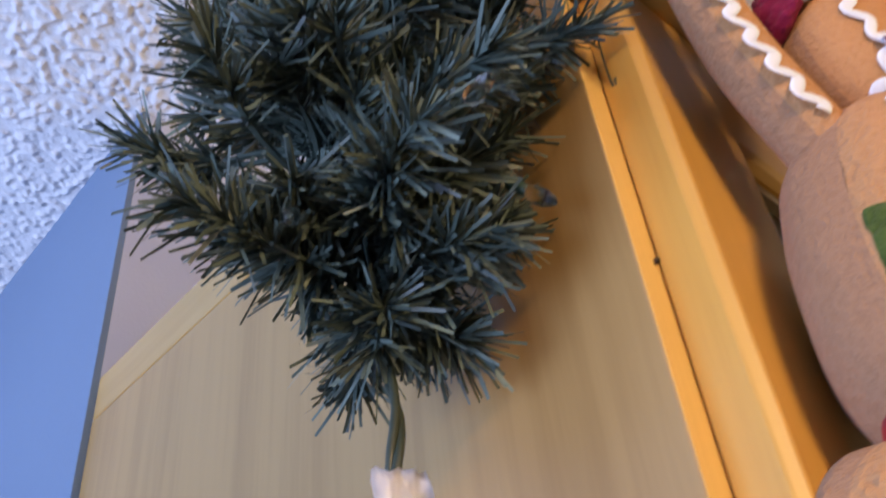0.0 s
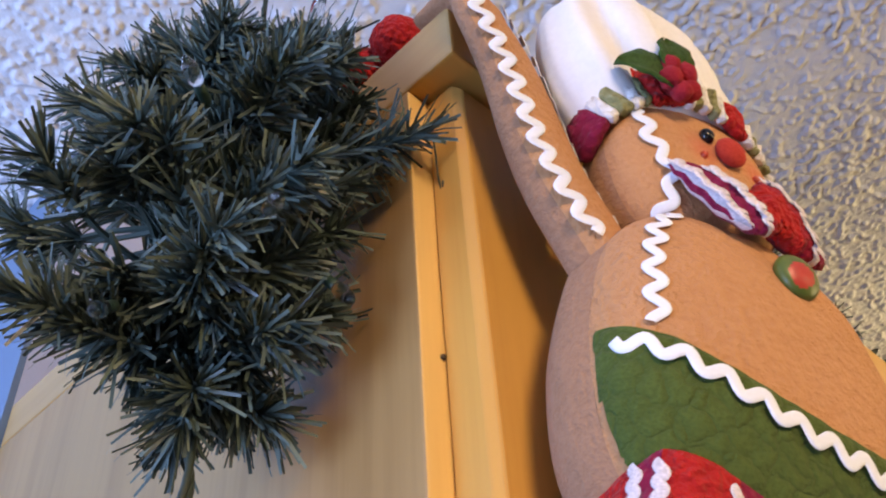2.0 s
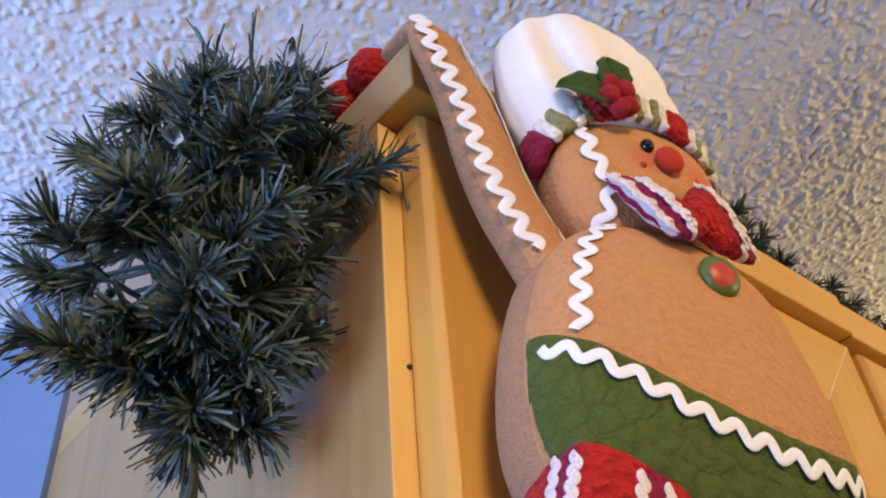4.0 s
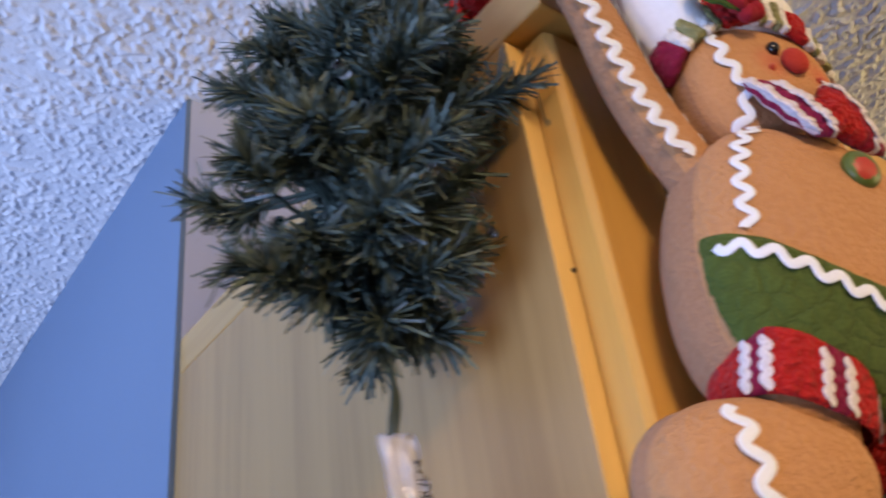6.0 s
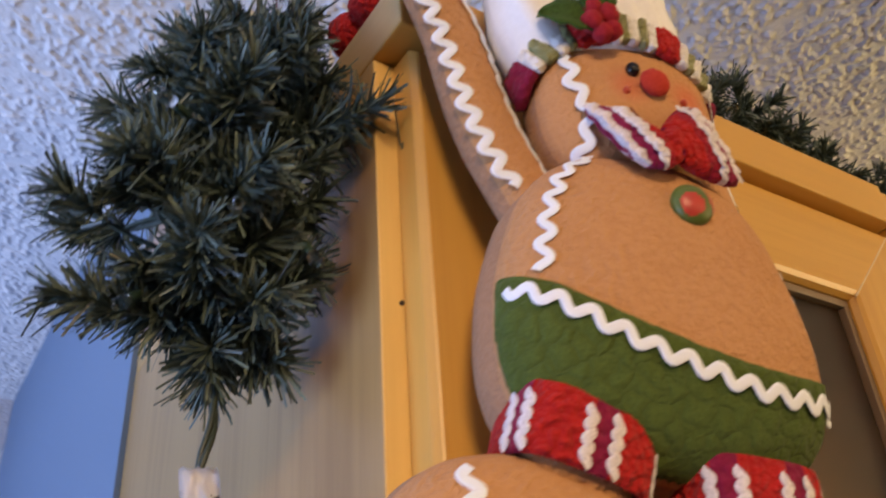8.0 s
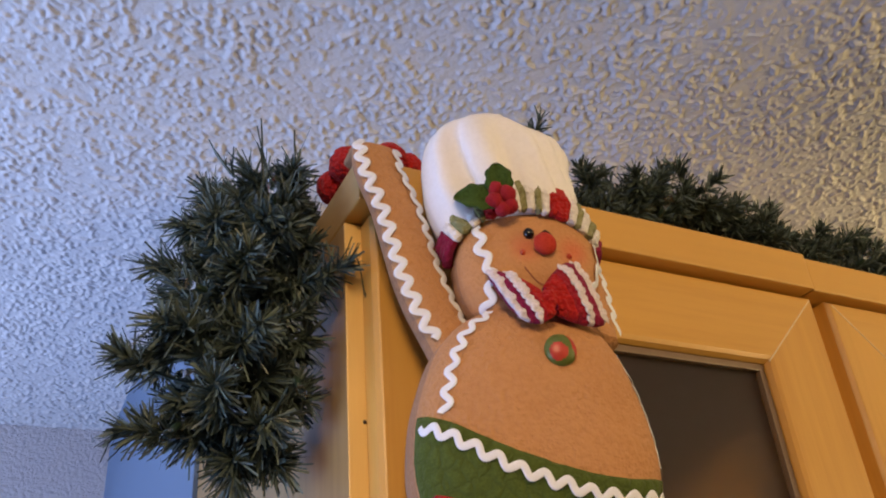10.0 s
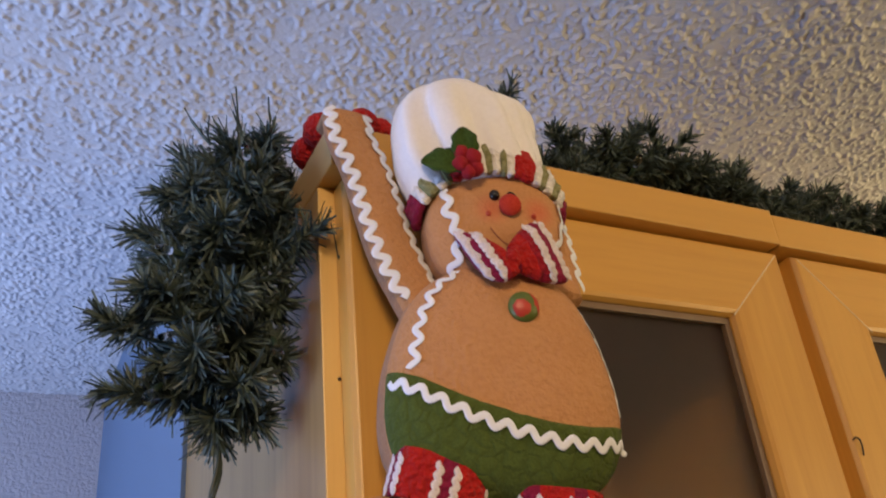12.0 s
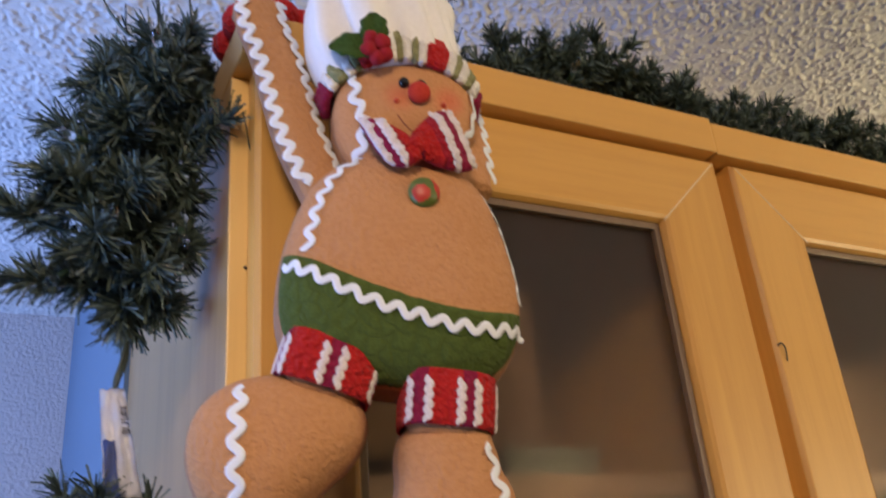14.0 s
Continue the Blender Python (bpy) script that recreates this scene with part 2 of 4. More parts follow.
def structure(name, lo, hi, material, label, category, bevel=0.0):
    bm = bmesh.new()
    box(bm, lo, hi, bevel)
    return tagged(part(name, bm, material), label, category, kind="structure")


class Cloth:
    """Vertices and faces of one joined mesh with several materials."""

    def __init__(self):
        self.v, self.f, self.m, self.mats = [], [], [], []

    def slot(self, material):
        if material not in self.mats:
            self.mats.append(material)
        return self.mats.index(material)

    def grid(self, rows, material, wrap=False, caps=False, pick=None):
        """A sheet through rows of points. pick(i, j): another material for a face."""
        base, w = len(self.v), len(rows[0])
        for r in rows:
            self.v += [tuple(p) for p in r]
        for i in range(len(rows) - 1):
            for j in range(w if wrap else w - 1):
                k = (j + 1) % w
                self.f.append((base + i * w + j, base + i * w + k, base + (i + 1) * w + k, base + (i + 1) * w + j))
                self.m.append(self.slot((pick(i, j) if pick else None) or material))
        if caps:
            for i in (0, len(rows) - 1):
                self.f.append(tuple(base + i * w + j for j in range(w)))
                self.m.append(self.slot(material))

    def ball(self, c, r, material, squash=(1, 1, 1), n=16, rough=0.0, pick=None, turn=None):
        rows = []
        for i in range(n // 2 + 1):
            a = math.pi * (0.02 + 0.96 * i / (n // 2))
            row = []
            for j in range(n):
                b = 2 * math.pi * j / n
                d = Vector((math.sin(a) * math.cos(b), math.sin(a) * math.sin(b), math.cos(a)))
                k = 1 + rough * noise.noise(d * 3.1 + Vector(c) * 200)
                p = Vector((d.x * squash[0], d.y * squash[1], d.z * squash[2])) * r * k
                row.append((turn @ p if turn else p) + Vector(c))
            rows.append(row)
        self.grid(rows, material, wrap=True, caps=True, pick=pick)

    def object(self, name):
        me = bpy.data.meshes.new(name)
        me.from_pydata(self.v, [], self.f)
        for m in self.mats:
            me.materials.append(m)
        me.polygons.foreach_set("material_index", self.m)
        me.polygons.foreach_set("use_smooth", [True] * len(self.f))
        bm = bmesh.new()
        bm.from_mesh(me)
        bmesh.ops.recalc_face_normals(bm, faces=bm.faces)
        bm.to_mesh(me)
        bm.free()
        return new(name, me)


def smooth_path(points, n):
    """n points along a Catmull-Rom curve, evenly spaced."""
    p = [Vector(q) for q in points]
    p = [p[0] * 2 - p[1]] + p + [p[-1] * 2 - p[-2]]
    out = []
    for i in range(1, len(p) - 2):
        for k in range(24):
            t = k / 24
            a, b, c, d = p[i - 1:i + 3]
            out.append(0.5 * ((2 * b) + (c - a) * t + (2 * a - 5 * b + 4 * c - d) * t * t + (3 * b - a - 3 * c + d) * t ** 3))
    out.append(p[-2])
    s = [0.0]
    for a, b in zip(out, out[1:]):
        s.append(s[-1] + (b - a).length)
    res, k = [], 0
    for i in range(n):
        t = s[-1] * i / (n - 1)
        while k < len(s) - 2 and s[k + 1] < t:
            k += 1
        f = (t - s[k]) / max(1e-9, s[k + 1] - s[k])
        res.append(out[k].lerp(out[k + 1], f))
    return res


def tube(bm, points, radii, sides=8):
    """A round tube along points, closed at both ends."""
    rings = []
    for i, p in enumerate(points):
        d = (points[min(i + 1, len(points) - 1)] - points[max(i - 1, 0)]).normalized()
        u = d.orthogonal().normalized()
        if i:
            u = (last - d * last.dot(d)).normalized()
        last = u
        w = d.cross(u)
        r = radii[i] if isinstance(radii, (list, tuple)) else radii
        rings.append([bm.verts.new(p + (u * math.cos(2 * math.pi * j / sides) + w * math.sin(2 * math.pi * j / sides)) * r) for j in range(sides)])
    for a, b in zip(rings, rings[1:]):
        for j in range(sides):
            bm.faces.new((a[j], a[(j + 1) % sides], b[(j + 1) % sides], b[j]))
    bm.faces.new(rings[0][::-1])
    bm.faces.new(rings[-1])


# ---- the room ----
CEIL, BACK, HALL = 2.387, 0.329, 1.03
structure("floor", (-1.3, -3.1, -0.1), (3.2, HALL + 0.1, 0.0), M_FLOOR, "plain brown wooden floor boards", "floor")
structure("wall_north", (0.0, BACK, 0.0), (3.2, HALL + 0.1, CEIL + 0.02), M_WALL, "grey-beige painted wall behind the cabinets", "wall")
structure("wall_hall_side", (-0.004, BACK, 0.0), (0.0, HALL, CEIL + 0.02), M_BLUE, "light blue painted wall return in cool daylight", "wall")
structure("wall_hall_end", (-1.3, HALL, 0.0), (-0.004, HALL + 0.1, CEIL + 0.02), M_HALL, "pale lilac painted wall at the passage end", "wall")
structure("wall_east", (3.2, -3.1, 0.0), (3.3, HALL + 0.1, CEIL + 0.02), M_WALL, "plain grey-beige painted wall", "wall")
structure("wall_south", (-1.3, -3.2, 0.0), (3.2, -3.1, CEIL + 0.02), M_WALL, "plain grey-beige painted wall", "wall")
# west wall round the window opening
bm = bmesh.new()
box(bm, (-1.4, -3.1, 0.0), (-1.3, -0.18, CEIL + 0.02))
box(bm, (-1.4, 0.92, 0.0), (-1.3, HALL + 0.1, CEIL + 0.02))
box(bm, (-1.4, -0.18, 0.0), (-1.3, 0.92, 1.10))
box(bm, (-1.4, -0.18, 2.10), (-1.3, 0.92, CEIL + 0.02))
tagged(part("wall_west", bm, M_WALL), "plain painted wall with a window opening", "wall", kind="structure")


def lattice_noise(nx, ny, cell, seed):
    """Smooth random heights on a grid, lumps of about cell steps."""
    rng = np.random.RandomState(seed)
    gx, gy = int(nx / cell) + 4, int(ny / cell) + 4
    g = rng.rand(gx, gy)

    def weights(count):
        x = np.arange(count) / cell + 1
        i = x.astype(int)
        f = x - i
        w = np.stack([(1 - f) ** 3, 3 * f ** 3 - 6 * f ** 2 + 4, -3 * f ** 3 + 3 * f ** 2 + 3 * f + 1, f ** 3]) / 6
        return i, w

    ix, wx = weights(nx)
    iy, wy = weights(ny)
    rows = sum(wx[k][:, None] * g[ix - 1 + k] for k in range(4))
    return sum(wy[k][None, :] * rows[:, iy - 1 + k] for k in range(4))


def textured_ceiling():
    """Sprayed, knocked-down plaster: real relief over the part near the cabinets, plain sheet beyond."""
    step, x0, x1, y0, y1 = 0.0014, -0.38, 0.95, -0.12, HALL + 0.01
    nx, ny = int((x1 - x0) / step) + 1, int((y1 - y0) / step) + 1
    a = lattice_noise(nx, ny, 1.75, 1)
    b = lattice_noise(nx, ny, 1.5, 2)
    c = lattice_noise(nx, ny, 7.0, 3)
    d = lattice_noise(nx, ny, 22.0, 4)
    # flattened blobs with steep rims, a finer grit over them
    h = np.clip((a - 0.50 + (d - 0.5) * 0.25) * 4.5, 0, 1) * 0.0023 + (b - 0.5) * 0.0011 + (c - 0.5) * 0.0014
    xs, ys = x0 + np.arange(nx) * step, y0 + np.arange(ny) * step
    co = np.empty((nx, ny, 3))
    co[..., 0], co[..., 1], co[..., 2] = xs[:, None], ys[None, :], CEIL - h
    idx = np.arange(nx * ny).reshape(nx, ny)
    q = np.stack([idx[:-1, :-1], idx[:-1, 1:], idx[1:, 1:], idx[1:, :-1]], -1).reshape(-1, 4)
    verts = co.reshape(-1, 3)
    # the plain sheet round it
    X = (-1.3, x0, xs[-1], 3.2)
    Y = (-3.1, y0, ys[-1])
    extra, faces = [], []
    for i in range(3):
        for j in range(2):
            if (i, j) == (1, 1):
                continue
            k = len(verts) + len(extra)
            top = Y[j + 1] if j == 0 else HALL + 0.1
            extra += [(X[i], Y[j], CEIL), (X[i], top, CEIL), (X[i + 1], top, CEIL), (X[i + 1], Y[j], CEIL)]
            faces.append((k, k + 1, k + 2, k + 3))
    verts = np.vstack([verts, np.array(extra)])
    q = np.vstack([q, np.array(faces)])
    me = bpy.data.meshes.new("ceiling")
    me.vertices.add(len(verts))
    me.vertices.foreach_set("co", verts.ravel())
    me.loops.add(q.size)
    me.loops.foreach_set("vertex_index", q.ravel().astype(np.int32))
    me.polygons.add(len(q))
    me.polygons.foreach_set("loop_start", np.arange(0, q.size, 4, dtype=np.int32))
    me.polygons.foreach_set("use_smooth", np.ones(len(q), dtype=bool))
    me.update(calc_edges=True)
    me.validate()
    me.materials.append(M_CEIL)
    tagged(new("ceiling", me), "white ceiling with rough sprayed plaster texture", "ceiling", kind="structure")
    structure("ceiling_slab", (-1.4, -3.2, CEIL + 0.02), (3.3, HALL + 0.1, CEIL + 0.12), M_WALL, "plain slab over the ceiling", "ceiling")


textured_ceiling()


# ---- cabinets ----
def mitred_bar(bm, a, b, inward, width, first, last, y0, y1):
    """One bar of a door frame from corner a to corner b (x, z), mitred against bars of the first and last width, its edges eased."""
    a, b, q = Vector(a), Vector(b), Vector(inward)
    d = (b - a).normalized()
    c = 0.004
    # outline across the bar: distance inward, y
    prof = [(0.0, y1), (0.0, y0 + 0.0030), (0.0004, y0 + 0.0023), (0.0019, y0 + 0.0004), (0.0027, y0), (width - c, y0), (width - c * 0.4, y0 + 0.0012), (width, y0 + 0.004), (width, y1)]
    rows = []
    for k, o in ((first / width, a), (-last / width, b)):
        rows.append([bm.verts.new((o.x + q.x * w + d.x * w * k, y, o.y + q.y * w + d.y * w * k)) for w, y in prof])
    for j in range(len(prof)):
        k = (j + 1) % len(prof)
        bm.faces.new((rows[0][j], rows[0][k], rows[1][k], rows[1][j]))
    bm.faces.new(rows[0][::-1])
    bm.faces.new(rows[1])


def cabinet(x0, x1, front, top, door0, door1, label):
    """A wall cabinet: case, thick top board, framed glass door."""
    z0, z1 = 1.42, 2.150
    root = tagged(new("wall_cabinet"), label, "cabinet", "wall cabinets")
    t = 0.016
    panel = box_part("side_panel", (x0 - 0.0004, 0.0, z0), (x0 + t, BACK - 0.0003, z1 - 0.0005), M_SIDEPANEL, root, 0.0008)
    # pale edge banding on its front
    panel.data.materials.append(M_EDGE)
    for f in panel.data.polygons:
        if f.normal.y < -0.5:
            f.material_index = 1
    box_part("side_panel", (x1 - t, 0.0, z0), (x1, BACK - 0.0003, z1 - 0.0005), M_MAPLE_Z, root, 0.0008)
    box_part("back_panel", (x0 + t, BACK - 0.012, z0), (x1 - t, BACK - 0.004, z1 - 0.001), M_INSIDE, root)
    box_part("bottom_panel", (x0 + t, 0.004, z0), (x1 - t, BACK - 0.012, z0 + t), M_MAPLE_X, root)
    box_part("shelf", (x0 + t, 0.03, 1.945), (x1 - t, BACK - 0.013, 1.958), M_INSIDE, root)
    box_part("top_rail", (x0 + t, 0.0, z1 - 0.03), (x1 - t, 0.018, z1 - 0.001), M_MAPLE_X, root)
    board = box_part("top_board", (x0 - 0.0004, front, z1), (x1 - 0.0008, BACK - 0.0003, top), M_MAPLE_X, root, 0.0012, "thick maple top board with eased edges")
    # its ends get maple toned down too, like the shaded side panel
    board.data.materials.append(M_ENDSHADE)
    for f in board.data.polygons:
        if abs(f.normal.x) > 0.9:
            f.material_index = 1
    # door
    a, b, c, d = door0, door1, 1.435, 2.1478
    w, h, y0, y1 = 0.0535, 0.0500, -0.0148, -0.0008
    v = 0.0470 if x0 == 0 else w  # the stile on the hinge side
    door = new("door")
    door.parent = root
    for p, q, n, m in (((a, d), (b, d), (0, -1), M_MAPLE_X), ((b, d), (b, c), (-1, 0), M_MAPLE_Z), ((b, c), (a, c), (0, 1), M_MAPLE_X), ((a, c), (a, d), (1, 0), M_MAPLE_Z)):
        bm = bmesh.new()
        mitred_bar(bm, p, q, n, {-1: w, 1: v, 0: h}[n[0]], *((v, w) if n[1] < 0 else (w, v) if n[1] > 0 else (h, h)), y0, y1)
        part("frame_bar", bm, m, door)
    # sliver of light along the upper mitre joints, put in as a thin pale rod
    for p, s in (((b, d), -1),) if x0 == 0 else (((a, d), 1), ((b, d), -1)):
        bm = bmesh.new()
        tube(bm, [Vector((p[0] + s * 0.0030, y0 + 0.0001, p[1] - 0.0028)), Vector((p[0] + s * (w if s < 0 else v), y0 + 0.0001, p[1] - h))], 0.0005, 6)
        part("mitre_glint", bm, M_PALE, door)
    # glazing beads round the pane, set back behind the frame
    g = 0.0042
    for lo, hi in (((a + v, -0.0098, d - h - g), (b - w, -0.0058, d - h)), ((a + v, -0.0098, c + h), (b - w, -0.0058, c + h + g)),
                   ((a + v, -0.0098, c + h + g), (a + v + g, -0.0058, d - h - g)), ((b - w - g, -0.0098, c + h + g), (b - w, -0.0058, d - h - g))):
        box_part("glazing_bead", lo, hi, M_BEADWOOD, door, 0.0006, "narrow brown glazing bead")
    pane = box_part("glass_pane", (a + v + 0.0005, -0.0056, c + h + 0.0005), (b - w - 0.0005, -0.0030, d - h - 0.0005), M_PANE, door, 0, "dark frosted glass pane")
    pane.visible_shadow = False
    if x0 == 0:
        bm = bmesh.new()
        tube(bm, [Vector((0.0076, 0.0005, 2.046)), Vector((0.0076, -0.0006, 2.046)), Vector((0.0076, -0.0011, 2.046))], [0.0009, 0.0009, 0.0005], 8)
        part("nail", bm, M_GAP, root, "small dark nail head", True)
    return root


cabinet(0.0, 0.3048, -0.0215, 2.1755, 0.0083, 0.3068, "maple wall cabinet with a mitred frosted glass door")
cabinet(0.3056, 0.6860, -0.0200, 2.1735, 0.3203, 0.6780, "maple wall cabinet with glass door beside the first")


# ---- gingerbread cook doll hanging from the top board ----
class Pillow:
    """A stuffed shape sewn from a front, a back and a side band: an outline in x and z, domed towards -y."""

    def __init__(self, points, edge, back, dome, power=2.2, tilt=0.0, bulge=0.004):
        self.cx = sum(p[0] for p in points) / len(points)
        self.cz = sum(p[1] for p in points) / len(points)
        self.edge, self.back, self.dome, self.power, self.tilt, self.bulge = edge, back, dome, power, tilt, bulge
        ang = [(math.atan2(z - self.cz, x - self.cx) % (2 * math.pi), math.hypot(x - self.cx, z - self.cz)) for x, z in points]
        ang.sort()
        a = np.array([p[0] for p in ang])
        r = np.array([p[1] for p in ang])
        grid = np.linspace(0, 2 * math.pi, 181)[:-1]
        rad = np.interp(grid, np.concatenate([a - 2 * math.pi, a, a + 2 * math.pi]), np.tile(r, 3))
        k = np.exp(-np.linspace(-2, 2, 17) ** 2)
        self.rad = np.convolve(np.concatenate([rad[-8:], rad, rad[:8]]), k / k.sum(), "valid")

    def radius(self, th):
        x = (th % (2 * math.pi)) / (2 * math.pi) * 180
        i = int(x) % 180
        return self.rad[i] * (1 - x + int(x)) + self.rad[(i + 1) % 180] * (x - int(x))

    def y(self, x, z, lift=0.0):
        """The front's y at a place."""
        dx, dz = x - self.cx, z - self.cz
        s = math.hypot(dx, dz) / self.radius(math.atan2(dz, dx))
        return self.edge + self.tilt * dz - (self.dome + lift) * math.sqrt(max(0.0, 1 - s ** self.power)) - lift * 0.4

    def at(self, th, s, y):
        r = self.radius(th) * s
        x, z = self.cx + r * math.cos(th), self.cz + r * math.sin(th)
        return Vector((x, self.y(x, z) if y is None else y + self.tilt * (z - self.cz), z))

    def build(self, cloth, front, side, n=72, pick=None, crease=0.0):
        th = [2 * math.pi * j / n for j in range(n)]
        rows = []
        mid = 0.5 * (self.edge + self.back)
        for s, y in ((0.30, self.back + self.bulge), (0.62, self.back + 0.62 * self.bulge), (0.97, self.back - 0.005), (1.035, mid), (1.022, self.edge + 0.004), (1.0, self.edge)):
            rows.append([self.at(t, s, y) for t in th])
        cloth.grid(rows, side, wrap=True)
        cloth.f.append(tuple(range(len(cloth.v) - 6 * n, len(cloth.v) - 5 * n)))
        cloth.m.append(cloth.slot(side))
        rows = []
        for i in range(15):
            s = math.cos(math.pi / 2 * i / 15)
            row = []
            for t in th:
                p = self.at(t, s, None)
                p.y += crease * noise.noise(p * 60)
                row.append(p)
            rows.append(row)
        base = len(cloth.v)
        cloth.grid(rows, front, wrap=True, pick=pick and (lambda i, j: pick(rows[i][j])))
        cloth.v.append(tuple(self.at(0, 0.0, None)))
        tip = len(cloth.v) - 1
        last = base + 14 * n
        for j in range(n):
            cloth.f.append((last + j, last + (j + 1) % n, tip))
            cloth.m.append(cloth.slot(front))


def braid(cloth, points, facing, width=0.0028, swing=0.0018, wave=0.0088, material=None, thick=0.00025, phase=0.0):
    """Wavy ric-rac braid along points; facing(p): the way its face looks."""
    length = sum((Vector(b) - Vector(a)).length for a, b in zip(points, points[1:]))
    n = max(24, int(length / wave * 14))
    path = smooth_path(points, n)
    centre = []
    for i, p in enumerate(path):
        d = (path[min(i + 1, n - 1)] - path[max(i - 1, 0)]).normalized()
        f = facing(p).normalized()
        side = d.cross(f).normalized()
        s = length * i / (n - 1)
        wob = swing * (1 + 0.25 * noise.noise(p * 150))
        centre.append((p + side * wob * math.sin(2 * math.pi * s / wave + phase), f))
    rows = []
    for i, (p, f) in enumerate(centre):
        d = (centre[min(i + 1, n - 1)][0] - centre[max(i - 1, 0)][0]).normalized()
        side = d.cross(f).normalized()
        w = width / 2
        rows.append([p + side * (w * u) + f * h for u, h in ((-1, 0.0), (-0.92, thick * 0.8), (-0.45, thick * 1.3), (0.45, thick * 1.3), (0.92, thick * 0.8), (1, 0.0))])
    cloth.grid(rows, material or M_WHITE)


def limb(cloth, points, widths, depths, front, side, n=40):
    """A stuffed limb swept along points: flat-oval across, its face towards -y."""
    m = 76
    path = smooth_path(points, m)
    rows = []
    for i, p in enumerate(path):
        d = (path[min(i + 1, m - 1)] - path[max(i - 1, 0)]).normalized()
        x = Vector((1, 0, 0))
        u = (x - d * x.dot(d)).normalized()
        f = d.cross(u).normalized()
        t = i / (m - 1)
        w = np.interp(t, np.linspace(0, 1, len(widths)), widths) / 2
        h = np.interp(t, np.linspace(0, 1, len(depths)), depths) / 2
        row = []
        for j in range(n):
            a = 2 * math.pi * j / n
            ca, sa = math.cos(a), math.sin(a)
            row.append(p + u * (w * math.copysign(abs(ca) ** 0.75, ca)) + f * (h * math.copysign(abs(sa) ** 0.85, sa)))
        rows.append(row)
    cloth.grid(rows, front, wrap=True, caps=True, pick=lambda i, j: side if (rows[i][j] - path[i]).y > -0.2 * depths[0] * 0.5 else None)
    return path


def striped_cuff(cloth, top, bottom, rx, ry, stripes, n=360):
    """A knitted band round a leg; stripes: (from, to, material) in degrees round it, 270 facing out."""
    a, b = Vector(top), Vector(bottom)
    ax = (b - a).normalized()
    u = (Vector((1, 0, 0)) - ax * ax.x).normalized()
    f = ax.cross(u).normalized()
    if f.y > 0:
        f = -f

    def flat(q):
        """Squarer than a circle."""
        return math.copysign(abs(q) ** 0.62, q)

    def ring(p, k):
        return [p + u * (rx * k * flat(math.cos(2 * math.pi * j / n))) - f * (ry * k * flat(math.sin(2 * math.pi * j / n))) for j in range(n)]

    rows = [ring(a.lerp(b, t), k) for t, k in ((0, 0.93), (0.03, 0.985), (0.1, 1.0), (0.5, 1.015), (0.9, 1.0), (0.97, 0.985), (1, 0.93))]

    def pick(i, j):
        d = 360 * (j + 0.5) / n
        for lo, hi, m in stripes:
            if m is M_WINE and lo <= d < hi:
                return m
        return None

    cloth.grid(rows, M_RED, wrap=True, pick=pick)
    # the leg inside
    cloth.grid([[v + o for v in ring(p, 0.80)[::12]] for p, o in ((a, ax * 0.007), (b, ax * 0.002))], M_GINGER, wrap=True, caps=True)
    for lo, hi, m in stripes:
        if m is not M_LACE:
            continue
        d = radians((lo + hi) / 2)
        out = u * math.cos(d) - f * math.sin(d)
        off = u * (rx * 1.015 * flat(math.cos(d))) - f * (ry * 1.015 * flat(math.sin(d)))
        braid(cloth, [a.lerp(b, 0.2) + off, (a + b) / 2 + off * 1.005, a.lerp(b, 0.97) + off], lambda p, o=out: o, 0.0027, 0.0007, 0.0037, M_LACE, 0.0003)


